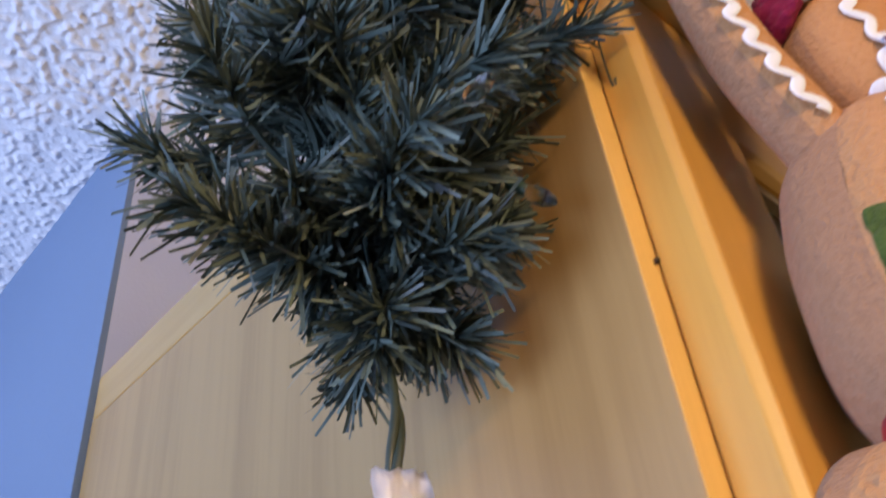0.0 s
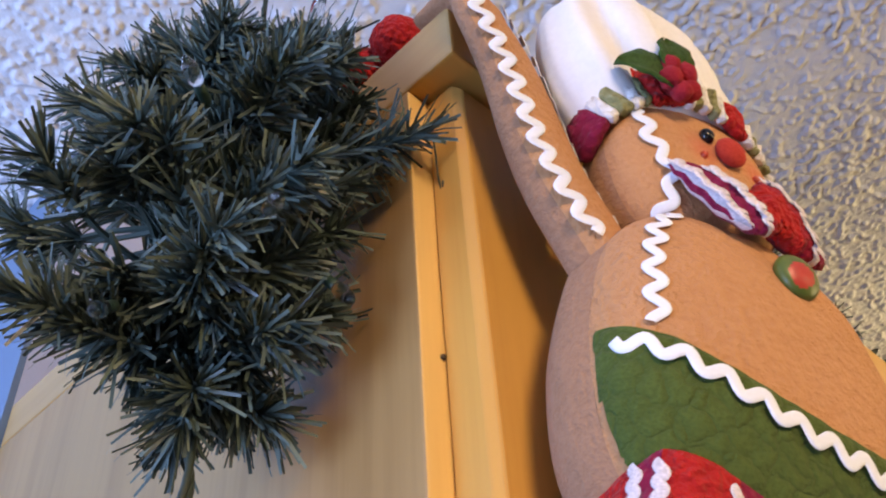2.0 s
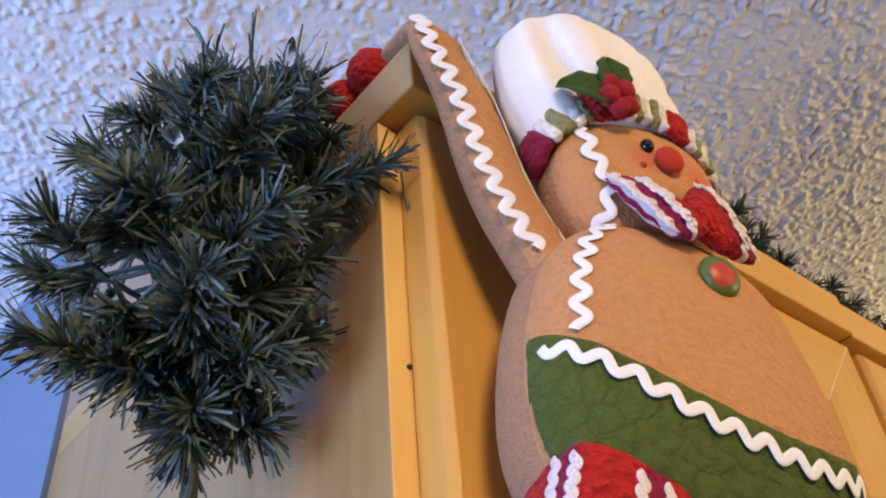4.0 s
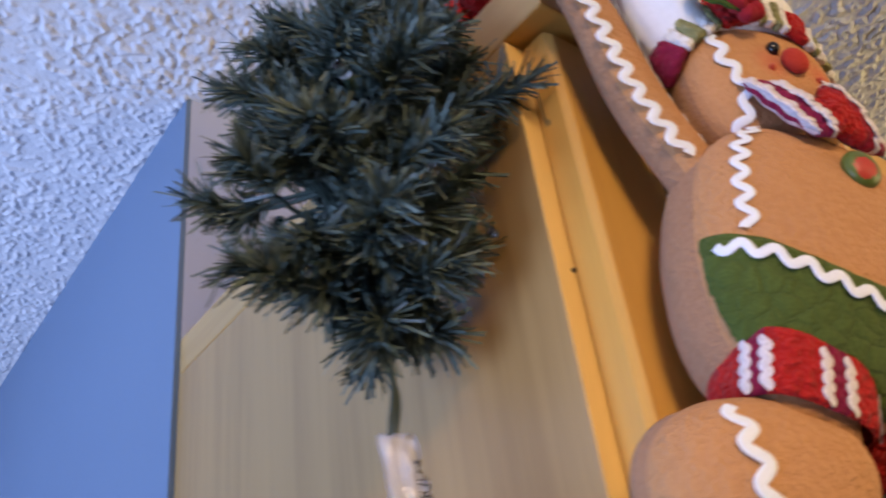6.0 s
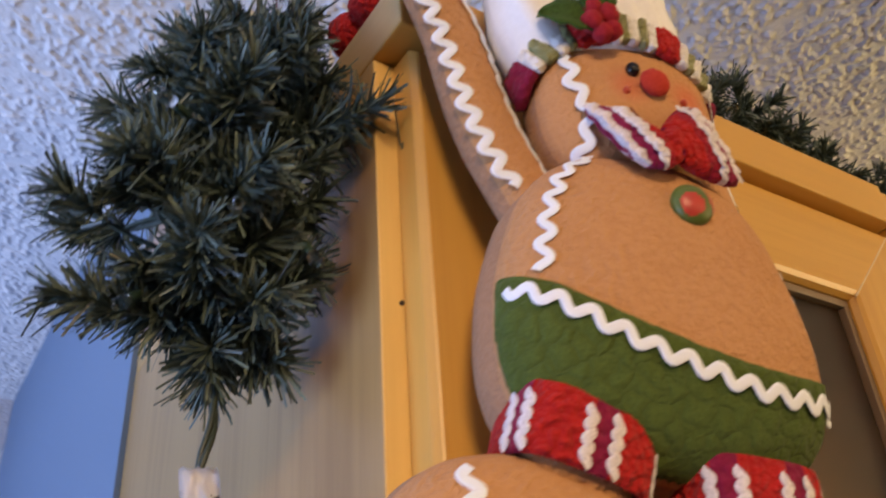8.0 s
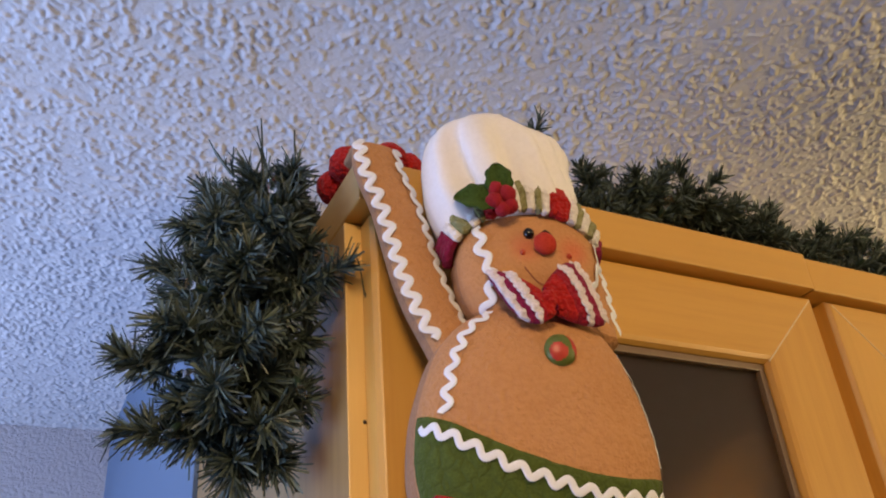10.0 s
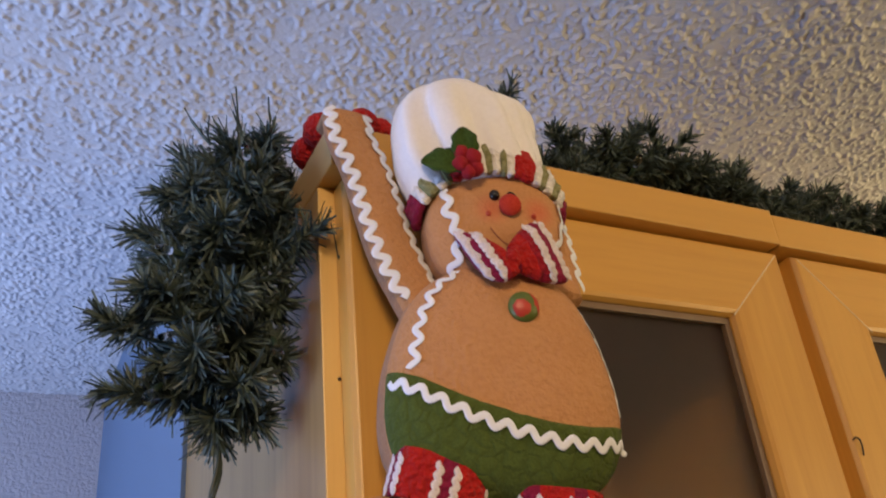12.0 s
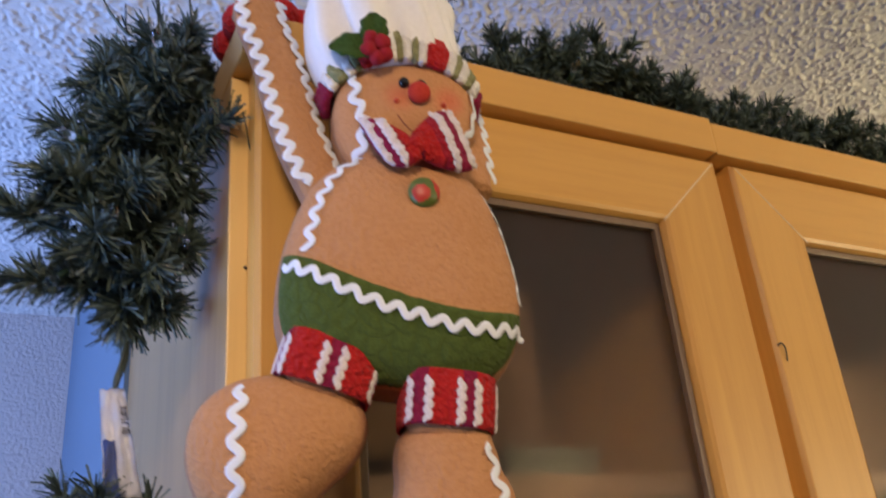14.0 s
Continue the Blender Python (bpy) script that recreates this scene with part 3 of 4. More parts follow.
def cook_doll():
    """Built facing -y round its own origin, then turned and hung; the arms reach the top board in the room's frame."""
    c = Cloth()
    out = Vector((0, -1, 0))
    # torso
    torso = Pillow([(-0.0360, 2.0750), (-0.0445, 2.0570), (-0.0495, 2.0370), (-0.0500, 2.0190), (-0.0475, 2.0100), (-0.0400, 2.0020), (-0.0270, 1.9975), (-0.0110, 1.9945), (0.0050, 1.9922),
                    (0.0210, 1.9925), (0.0335, 1.9965), (0.0420, 2.0060), (0.0465, 2.0200), (0.0455, 2.0370), (0.0420, 2.0540), (0.0390, 2.0650), (0.0330, 2.0770), (0.0220, 2.0850),
                    (0.0040, 2.0885), (-0.0145, 2.0880), (-0.0260, 2.0840)], 0.0, 0.0255, 0.0195, 2.6, bulge=0.0130)
    torso.build(c, M_GINGER, M_GINGER_SHADE, crease=0.0008)

    def facing(pillow):
        def f(p):
            e = 0.0015
            gx = (pillow.y(p.x + e, p.z) - pillow.y(p.x - e, p.z)) / (2 * e)
            gz = (pillow.y(p.x, p.z + e) - pillow.y(p.x, p.z - e)) / (2 * e)
            return Vector((max(-2.5, min(2.5, gx)), -1, max(-2.5, min(2.5, gz))))
        return f

    def on(pillow, points, lift=0.0009):
        return [Vector((x, pillow.y(x, z) - lift, z)) for x, z in points]

    # green pants: a second skin on the front below the waist line
    line = smooth_path([(-0.0490, 0, 2.0450), (-0.0385, 0, 2.0398), (-0.0206, 0, 2.0302), (-0.0012, 0, 2.0232), (0.0142, 0, 2.0190), (0.0295, 0, 2.0175), (0.0463, 0, 2.0190)], 80)
    wx, wz = [p.x for p in line], [p.z for p in line]

    def waist(x):
        return float(np.interp(x, wx, wz))

    def inside(x, z):
        dx, dz = x - torso.cx, z - torso.cz
        return math.hypot(dx, dz) < torso.radius(math.atan2(dz, dx)) * 0.9992

    reach = [torso.cx + torso.rad[k] * math.cos(2 * math.pi * k / 180) for k in range(180)]
    x0, x1 = min(reach) + 0.00002, max(reach) - 0.00002
    n, cols = 180, []
    for j in range(n + 1):
        x = x0 + (x1 - x0) * (0.5 - 0.5 * math.cos(math.pi * j / n))
        zs = [z for z in (waist(x) - 0.0004 * k for k in range(220)) if inside(x, z)]
        if len(zs) > 1:
            cols.append((x, zs[0], zs[-1]))
    rows = []
    for i in range(25):
        row = []
        for x, za, zb in cols:
            z = za + (zb - za) * (1 - (1 - i / 24) ** 1.5)
            y = torso.y(x, z) - (0.0015 if i else 0.0002) + 0.0006 * noise.noise(Vector((x, 0, z)) * 200)
            row.append(Vector((x, y, z)))
        rows.append(row)
    c.grid(rows, M_GREEN)

    xs = [-0.0484 + 0.0942 * k / 16 for k in range(17)]
    braid(c, on(torso, [(x, waist(x) - 0.0072 + 0.0022 * max(0, -x / 0.05) ** 3) for x in xs], 0.0026), facing(torso), 0.0029, 0.0016, 0.0089)
    braid(c, on(torso, [(-0.0150, 2.0850), (-0.0215, 2.0810), (-0.0275, 2.0755), (-0.0337, 2.0642), (-0.0374, 2.0521), (-0.0396, 2.0427)]), facing(torso), 0.0028, 0.0018, 0.0082)
    braid(c, on(torso, [(0.0265, 2.0822), (0.0345, 2.0745), (0.0393, 2.0640), (0.0422, 2.0530), (0.0455, 2.0370), (0.0464, 2.0230)]), facing(torso), 0.0028, 0.0018, 0.0082)

    # head
    head = Pillow([(-0.0275, 2.1190), (-0.0290, 2.1100), (-0.0270, 2.0990), (-0.0225, 2.0900), (-0.0120, 2.0835), (0.0040, 2.0810), (0.0200, 2.0840), (0.0300, 2.0930), (0.0345, 2.1040),
                   (0.0355, 2.1155), (0.0340, 2.1275), (0.0260, 2.1390), (0.0040, 2.1430), (-0.0160, 2.1390), (-0.0250, 2.1290)], 0.0030, 0.0200, 0.0130, 2.8, bulge=0.0140)
    blush = ((-0.0022, 2.1110), (0.0189, 2.1100))
    head.build(c, M_FACE, M_GINGER_SHADE)
    braid(c, on(head, [(-0.0195, 2.1250), (-0.0200, 2.1180), (-0.0195, 2.1110), (-0.0170, 2.1050), (-0.0157, 2.0980), (-0.0165, 2.0900), (-0.0170, 2.0865)]), facing(head), 0.0033, 0.0018, 0.0092)
    braid(c, on(head, [(0.0318, 2.1270), (0.0340, 2.1180), (0.0336, 2.1080), (0.0308, 2.0980), (0.0275, 2.0910)]), facing(head), 0.0033, 0.0018, 0.0092)
    # face: bead eye, winking stitch, nose, beads, smile
    fy = head.y
    c.ball((0.0016, fy(0.0016, 2.1198) - 0.0006, 2.1198), 0.0025, M_BLACK, n=14)
    wink = [Vector((0.0066 + 0.0048 * k / 8, fy(0.009, 2.1200) - 0.0012, 2.1190 + 0.0018 * math.sin(math.pi * k / 8))) for k in range(9)]
    braid(c, wink, lambda p: out, 0.0008, 0.0, 0.01, M_BLACK, 0.0005)
    c.ball((0.0078, fy(0.008, 2.1143) - 0.0022, 2.1143), 0.0052, M_NOSE, (1.0, 0.62, 0.98), rough=0.05)
    for bx, bz in blush:
        c.ball((bx, fy(bx, bz) - 0.0003, bz), 0.0013, M_BEAD, n=10)
    smile = [Vector((-0.0020 + 0.0200 * k / 12, 0, 2.1058 - 0.0095 * math.sin(math.pi * (0.05 + 0.9 * k / 12)))) for k in range(13)]
    braid(c, [Vector((p.x, fy(p.x, p.z) - 0.0003, p.z)) for p in smile], lambda p: out, 0.0005, 0.0, 0.01, M_STITCH, 0.0003)

    # knitted hat band: lumps in stripes round the brow
    def brow(a):
        t = radians(a)
        return Vector((0.0020 - 0.0345 * math.cos(t), 0.0060 - 0.0165 * math.sin(t), 2.1215 + 0.0165 * max(0.0, math.sin(t)) ** 1.1))

    stripe = [(-14, M_WINE), (15, M_CREAMYARN), (25, M_SAGE), (38, M_CREAMYARN), (48, M_SAGE), (54, M_RED), (78, M_CREAMYARN), (85, M_SAGE), (90, M_CREAMYARN), (97, M_SAGE), (102, M_CREAMYARN),
              (109, M_RED), (127, M_CREAMYARN), (135, M_SAGE), (141, M_CREAMYARN), (150, M_SAGE), (158, M_CREAMYARN), (169, M_WINE), (194, None)]
    for (a0, m), (a1, _) in zip(stripe, stripe[1:]):
        rows = []
        k = max(4, int((a1 - a0) / 2))
        for i in range(k + 1):
            a = a0 + (a1 - a0) * i / k
            p, q = brow(a), brow(a + 1)
            d = (q - p).normalized()
            up = (Vector((0, 0.25, 1)) - d * Vector((0, 0.25, 1)).dot(d)).normalized()
            o = d.cross(up).normalized()
            if o.dot(p - Vector((0.002, 0.012, p.z))) < 0:
                o = -o
            edge = 0.70 if i in (0, k) else 1.0
            h = (0.0088 + 0.0012 * noise.noise(p * 420 + Vector((a0, 0, 0)))) * (0.75 + 0.25 * edge)
            w = (0.0034 + 0.0011 * noise.noise(p * 600)) * edge
            rows.append([p + up * (h * math.cos(2 * math.pi * j / 16)) + o * (w * (math.sin(2 * math.pi * j / 16) + 0.22 * math.sin(2 * math.pi * j / 16 * 5))) for j in range(16)])
        c.grid(rows, m, wrap=True, caps=True)

    # puffed hat, slumped to one side, gathered in pleats
    rows, n = [], 96
    for i in range(25):
        t = i / 24
        row = []
        for j in range(n):
            b = 2 * math.pi * j / n
            prof = (0.86 + 0.16 * math.sin(math.pi / 2 * min(1, t / 0.35))) if t < 0.35 else 1.02 * max(0.0, 1 - ((t - 0.35) / 0.655) ** 4.0) ** 0.38
            fold = math.sin(19 * b + 2.2 * math.sin(2 * b) + 2.0 * t)
            deep = 0.012 * (1 - t) ** 0.7 * (0.6 + noise.noise(Vector((math.cos(b) * 2, math.sin(b) * 2, 4.0))))
            pleat = 1 + deep * fold * min(1, t * 6 + 0.15)
            # deep soft folds rising from the band and leaning as they fade
            for b0, lean, size in ((4.28, -0.38, 0.11), (4.92, -0.36, 0.12), (5.22, -0.45, 0.05), (5.50, -0.30, 0.09), (5.80, -0.30, 0.07), (6.08, -0.25, 0.06), (0.9, 0.2, 0.10), (2.1, 0.2, 0.10)):
                off = (b - b0 - lean * t + math.pi) % (2 * math.pi) - math.pi
                pleat += 3.3 * size * (1 - t) ** 0.9 * min(1, t * 5 + 0.2) * (0.45 * math.exp(-((off + 0.24) / 0.20) ** 2) - math.exp(-(off / (0.07 + 0.08 * t)) ** 2))
            pleat += 0.07 * noise.noise(Vector((math.cos(b) * 1.6, math.sin(b) * 1.6, t * 2.2 + 7)))
            sag = -0.007 * max(0.0, -math.cos(b)) * (1 - t) - 0.010 * t ** 3 * max(0.0, math.cos(b)) + 0.002 * t * noise.noise(Vector((math.cos(b) * 1.2, math.sin(b) * 1.2, 9)))
            row.append(Vector((-0.0025 - 0.0035 * math.sin(math.pi * t * 0.9) + 0.0015 * t + 0.0360 * prof * pleat * math.cos(b), 0.0060 + 0.0195 * prof * pleat * math.sin(b), 2.1310 + sag + 0.0575 * t)))
        rows.append(row)
    c.grid(rows, M_HAT, wrap=True, caps=True)

    # holly: two felt leaves and a bunch of berries
    def leaf(base, tip, width, up):
        a, b, up = Vector(base), Vector(tip), Vector(up).normalized()
        d = b - a
        s = d.cross(up).normalized()
        up = s.cross(d).normalized()
        if up.y > 0:
            up = -up
        rows = []
        for i in range(19):
            t = i / 18
            w = width * (math.sin(math.pi * min(1, 0.10 + t * 0.90)) ** 0.7) * (1 + 0.09 * math.cos(t * 19)) if t < 1 else 0.0002
            m = a + d * t + up * (0.0028 * math.sin(math.pi * t))
            rows.append([m + s * (w * u) + up * (0.0012 * u * u + h) for u, h in ((-1, 0), (-0.5, 0.0002), (0, -0.0007), (0.5, 0.0002), (1, 0), (1, -0.0009), (0, -0.0016), (-1, -0.0009))])
        c.grid(rows, M_LEAF, wrap=True, caps=True)

    leaf((-0.0120, -0.0155, 2.1310), (-0.0310, -0.0130, 2.1345), 0.0062, (-0.30, -1, 0.1))
    leaf((-0.0110, -0.0160, 2.1325), (-0.0112, -0.0170, 2.1500), 0.0062, (-0.1, -1, 0.1))
    for bx, by, bz, r in ((-0.0128, -0.0165, 2.1415, 0.0037), (-0.0140, -0.0165, 2.1350, 0.0038), (-0.0072, -0.0170, 2.1385, 0.0042), (-0.0058, -0.0160, 2.1330, 0.0037), (-0.0100, -0.0160, 2.1310, 0.0034)):
        c.ball((-0.0105 + 0.85 * (bx + 0.0100), by - 0.0005, 2.1322 + 0.85 * (bz - 2.1362)), r * 0.98, M_BERRY, rough=0.2)

    # bow
    def lobe(root, end, side, w0, w1, pick_band, laces, fat):
        a, b, s = Vector(root), Vector(end), Vector(side).normalized()
        face = (b - a).cross(s).normalized()
        face = face if face.y < 0 else -face

        def at(t, ph):
            close = max(0.0, (t - 0.72) / 0.28) ** 2
            w = (w0 + (w1 - w0) * math.sin(math.pi / 2 * t) ** 0.9) * (1 - 0.22 * close)
            f = fat * (0.35 + 0.85 * math.sin(math.pi * (0.12 + 0.80 * t))) * (1 - 0.5 * close)
            m = a.lerp(b, t)
            wr = 0.0004 * math.sin(ph * 9 + t * 11)
            return m + s * (w * math.cos(ph)) + face * (f * math.sin(ph) + wr)

        n, rows = 36, []
        for i in range(21):
            rows.append([at(i / 20, 2 * math.pi * j / n) for j in range(n)])
        c.grid(rows, M_WINE, wrap=True, caps=True, pick=lambda i, j: pick_band(i / 20, math.cos(2 * math.pi * (j + 0.5) / n)) or M_RED)
        for path in laces:
            pts = [at(t, math.acos(u)) + face * 0.0003 for t, u in path]
            braid(c, pts, lambda p: face, 0.0032, 0.0007, 0.0034, M_LACE, 0.0004)

    def ribbon(t, u):
        """Red near the knot, then lace, wine and lace along the loop's outer edge."""
        return M_LACE if 0.46 < t < 0.60 or t > 0.84 else M_WINE if 0.60 <= t <= 0.84 else M_RED if t < 0.30 else M_DEEPRED

    across = [[(t, 0.97 - 1.94 * k / 12) for k in range(13)] for t in (0.53, 0.88)]
    lobe((0.0050, -0.0180, 2.0855), (-0.0128, -0.0140, 2.0896), (-0.430, 0.306, 0.852), 0.0072, 0.0166, ribbon, across, 0.0040)
    lobe((0.0068, -0.0178, 2.0856), (0.0272, -0.0108, 2.0930), (-0.420, 0.040, 0.906), 0.0064, 0.0164, ribbon, across, 0.0046)
    c.ball((0.0059, -0.0196, 2.0853), 0.0042, M_RED, (0.85, 0.8, 1.15), rough=0.1)

    # painted egg button on the chest
    bx, bz = 0.0078, 2.0648
    by = torso.y(bx, bz)

    def patch(i, j):
        """A round red patch and a red edge on the green."""
        p, q = math.pi * (0.02 + 0.96 * (i + 0.5) / 20), 2 * math.pi * (j + 0.5) / 40
        x, z = math.sin(p) * math.cos(q), math.cos(p)
        return M_EGGRED if (x + 0.26) ** 2 + (z + 0.22) ** 2 < 0.30 or x > 0.62 - 0.25 * z else None

    c.ball((bx, by - 0.0012, bz), 0.0066, M_EGG, (1.0, 0.60, 0.96), n=40, pick=patch)

    # fuller in height and width from the collar down
    c.v = [(0.0018 + 1.028 * x, y, 2.16 + 1.05 * (z - 2.16)) for x, y, z in c.v]

    # legs: knitted cuffs and round stuffed feet
    stripes = [(191, 198, M_LACE), (196, 216, M_WINE), (214, 221, M_LACE), (267, 269.5, M_LACE), (269.5, 275, M_WINE), (274, 278, M_LACE), (324, 331, M_LACE)]
    striped_cuff(c, (-0.0276, 0.0022, 2.0032), (-0.0342, 0.0030, 1.9850), 0.0198, 0.0172, stripes)
    stripes = [(216, 223, M_LACE), (221, 249, M_WINE), (248, 254, M_LACE), (271, 274.5, M_LACE), (274, 288, M_WINE), (286.5, 291.5, M_LACE), (334, 340, M_LACE)]
    striped_cuff(c, (0.0168, 0.0022, 1.9890), (0.0140, 0.0025, 1.9680), 0.0190, 0.0175, stripes)
    foot1 = Pillow([(-0.0840, 1.9700), (-0.0810, 1.9800), (-0.0735, 1.9870), (-0.0565, 1.9920), (-0.0365, 1.9890), (-0.0185, 1.9820), (-0.0160, 1.9720), (-0.0215, 1.9610), (-0.0315, 1.9530),
                    (-0.0415, 1.9450), (-0.0535, 1.9380), (-0.0675, 1.9380), (-0.0780, 1.9480), (-0.0830, 1.9590)], 0.0030, 0.0150, 0.0190, 2.6)
    foot1.build(c, M_GINGER, M_GINGER_SHADE)
    foot2 = Pillow([(0.0320, 1.9710), (0.0315, 1.9650), (0.0345, 1.9530), (0.0395, 1.9420), (0.0395, 1.9290), (0.0295, 1.9190), (0.0135, 1.9160), (0.0005, 1.9220), (-0.0055, 1.9370), (-0.0045, 1.9520),
                    (-0.0030, 1.9680), (0.0040, 1.9750), (0.0230, 1.9760)], 0.0030, 0.0210, 0.0165, 2.6)
    foot2.build(c, M_GINGER, M_GINGER_SHADE)
    braid(c, on(foot1, [(-0.0632, 1.9862), (-0.0650, 1.9760), (-0.0652, 1.9650), (-0.0654, 1.9540), (-0.0640, 1.9430)]), facing(foot1), 0.0034, 0.0021, 0.0098)
    braid(c, on(foot2, [(0.0285, 1.9610), (0.0295, 1.9520), (0.0315, 1.9420), (0.0315, 1.9320)]), facing(foot2), 0.0034, 0.0021, 0.0098)

    # turn and hang
    hang = Matrix.Translation((0.0585, -0.0565, 0)) @ Matrix.Rotation(radians(-16), 4, "Z")
    c.v = [tuple(hang @ Vector((x + 0.0030 * min(1.0, max(0.0, (z - 2.083) / 0.02)), y, z + 0.05 * (z - 2.175)))) for x, y, z in c.v]

    # arms, flat-sewn, up over the edge of the top board
    left = limb(c, [(0.0330, -0.0395, 2.0650), (0.0220, -0.0345, 2.0985), (0.0130, -0.0330, 2.1370), (0.0058, -0.0310, 2.1600), (0.0066, -0.0265, 2.1755), (0.0085, -0.0080, 2.1810)],
                [0.020, 0.0225, 0.023, 0.0235, 0.0245, 0.022], [0.018, 0.0175, 0.016, 0.013, 0.010, 0.008], M_GINGER, M_GINGER_SHADE)
    right = limb(c, [(0.0960, -0.0570, 2.0690), (0.0980, -0.0510, 2.1050), (0.0990, -0.0400, 2.1430), (0.1020, -0.0310, 2.1620), (0.1035, -0.0265, 2.1760), (0.1030, -0.0080, 2.1810)],
                 [0.022, 0.0235, 0.024, 0.0245, 0.0250, 0.022], [0.018, 0.0175, 0.016, 0.013, 0.010, 0.008], M_GINGER, M_GINGER_SHADE)

    def arm_braids(path, off):
        for k in (-1, 1):
            pts = []
            for j in range(3, 66, 5):
                d = (path[j + 1] - path[j - 1]).normalized()
                x = Vector((1, 0, 0))
                u = (x - d * x.dot(d)).normalized()
                f = d.cross(u).normalized()
                if f.y > 0 or (abs(f.y) < 0.3 and f.z < 0):
                    f = -f
                t = j / 75
                pts.append(path[j] + u * (k * off) + f * np.interp(t, [0, 0.6, 1], [0.0064, 0.0056, 0.0040]))
            braid(c, pts, lambda p, k=k: Vector((k * 0.55, -1, 0.1)), 0.0037, 0.0021, 0.0094)

    arm_braids(left, 0.0097)
    arm_braids(right, 0.0101)
    # red knitted mittens lying on the top board
    for mx, s in ((0.0, 1), (0.1120, -1)):
        for x, y, z, r in ((0.0068, 0.030, 2.1920, 0.0110), (0.0075, 0.012, 2.1950, 0.0110), (0.0180, 0.016, 2.1905, 0.0130), (0.0240, -0.004, 2.1905, 0.0105), (0.0350, 0.001, 2.1900, 0.0110),
                           (0.0440, 0.008, 2.1880, 0.0105), (0.0150, 0.032, 2.1880, 0.0110), (0.0290, 0.020, 2.1885, 0.0115)):
            c.ball((mx + s * x, y, z), r, M_RED, (1.0, 1.0, 0.92), rough=0.10, n=20)
    return tagged(c.object("cook_doll"), "stuffed gingerbread cook doll hanging by its arms from the cabinet top", "doll")


cook_doll()


# ---- evergreen garland with clear mini lights ----
def from_line(p, a, b):
    """The distance of p from the line between a and b."""
    d = b - a
    return (p - a - d * max(0.0, min(1.0, (p - a).dot(d) / d.dot(d)))).length


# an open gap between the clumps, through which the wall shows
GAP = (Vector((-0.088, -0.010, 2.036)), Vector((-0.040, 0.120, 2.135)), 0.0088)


def sprig(rng, base, tip, needle=0.0158, density=8200, droop=0.004, spread=1.0):
    """A wired twig set all round with flat plastic needles."""
    base, tip = Vector(base), Vector(tip)
    length = (tip - base).length
    mid = (base + tip) / 2 + Vector((rng.uniform(-1, 1), rng.uniform(-1, 1), rng.uniform(-1, 0.4))) * droop
    path = smooth_path([base, mid, tip], 10)
    bm = bmesh.new()
    tube(bm, path, [0.0010] * 9 + [0.0006], 5)
    count = int(length * density * 0.95)
    for k in range(count):
        t = (k + rng.random()) / count
        i = min(8, int(t * 9))
        p = path[i].lerp(path[i + 1], t * 9 - i)
        d = (path[i + 1] - path[i]).normalized()
        u = d.orthogonal().normalized()
        # needles stand in small locks
        if k % 8 == 0:
            lock, lock_lean = rng.uniform(0, 2 * math.pi), rng.uniform(0.25, 1.35)
        a = lock + rng.gauss(0, 0.42)
        r = u * math.cos(a) + d.cross(u) * math.sin(a)
        lean = max(0.1, lock_lean + rng.gauss(0, 0.25)) * (1.0 if t < 0.88 else 1.6)
        way = (r * spread + d * lean).normalized()
        L = needle * rng.choice((rng.uniform(0.35, 0.85), rng.uniform(0.7, 1.2))) * (1.0 if t < 0.9 else 0.85)
        w = rng.uniform(0.00036, 0.00062)
        side = way.cross(d if rng.random() < 0.5 else r.cross(d) + d * 0.3)
        if side.length < 1e-4:
            side = way.orthogonal()
        side = (side.normalized() + way.orthogonal().normalized() * rng.uniform(-1, 1)).normalized()
        side = (side - way * side.dot(way)).normalized()
        curl = (way.cross(side)) * L * rng.gauss(0, 0.22) + Vector((0, 0, -0.12 * L * rng.random()))
        a0, a1, a2 = p, p + way * L * 0.55 + curl * 0.4, p + way * L + curl
        # needles lie against the cabinet side instead of entering it
        if a2.y > -0.001 and a2.z < 2.150:
            a1.x, a2.x = min(a1.x, -0.0012), min(a2.x, -0.0012)
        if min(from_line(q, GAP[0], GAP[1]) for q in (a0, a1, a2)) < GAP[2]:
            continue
        v = [bm.verts.new(q) for q in (a0 - side * w, a0 + side * w, a1 - side * w, a1 + side * w, a2 - side * w * 0.8, a2 + side * w * 0.8)]
        bm.faces.new((v[0], v[1], v[3], v[2]))
        bm.faces.new((v[2], v[3], v[5], v[4]))
    return bm


def sprig_part(rng, parent, base, tip, **k):
    bm = sprig(rng, base, tip, **k)
    me = bpy.data.meshes.new("sprig")
    bm.to_mesh(me)
    bm.free()
    me.materials.append(M_NEEDLE)
    ob = tagged(new("sprig", me), kind="stuff")
    ob.parent = parent
    return ob


def mini_light(parent, p, way):
    """A clear bulb in a green socket."""
    p, way = Vector(p), Vector(way).normalized()
    bm = bmesh.new()
    pts = [p + way * s for s in (0.0, 0.002, 0.006, 0.009)]
    tube(bm, pts, [0.0013, 0.0017, 0.0017, 0.0014], 10)
    socket = part("light_socket", bm, M_SOCKET, parent, "green plastic bulb socket", True)
    bm = bmesh.new()
    pts = [p + way * s for s in (0.0088, 0.010, 0.013, 0.016, 0.0185, 0.020)]
    tube(bm, pts, [0.0014, 0.0021, 0.0024, 0.0021, 0.0013, 0.0003], 12)
    part("bulb", bm, M_GLASS, socket, "clear glass mini bulb", True)


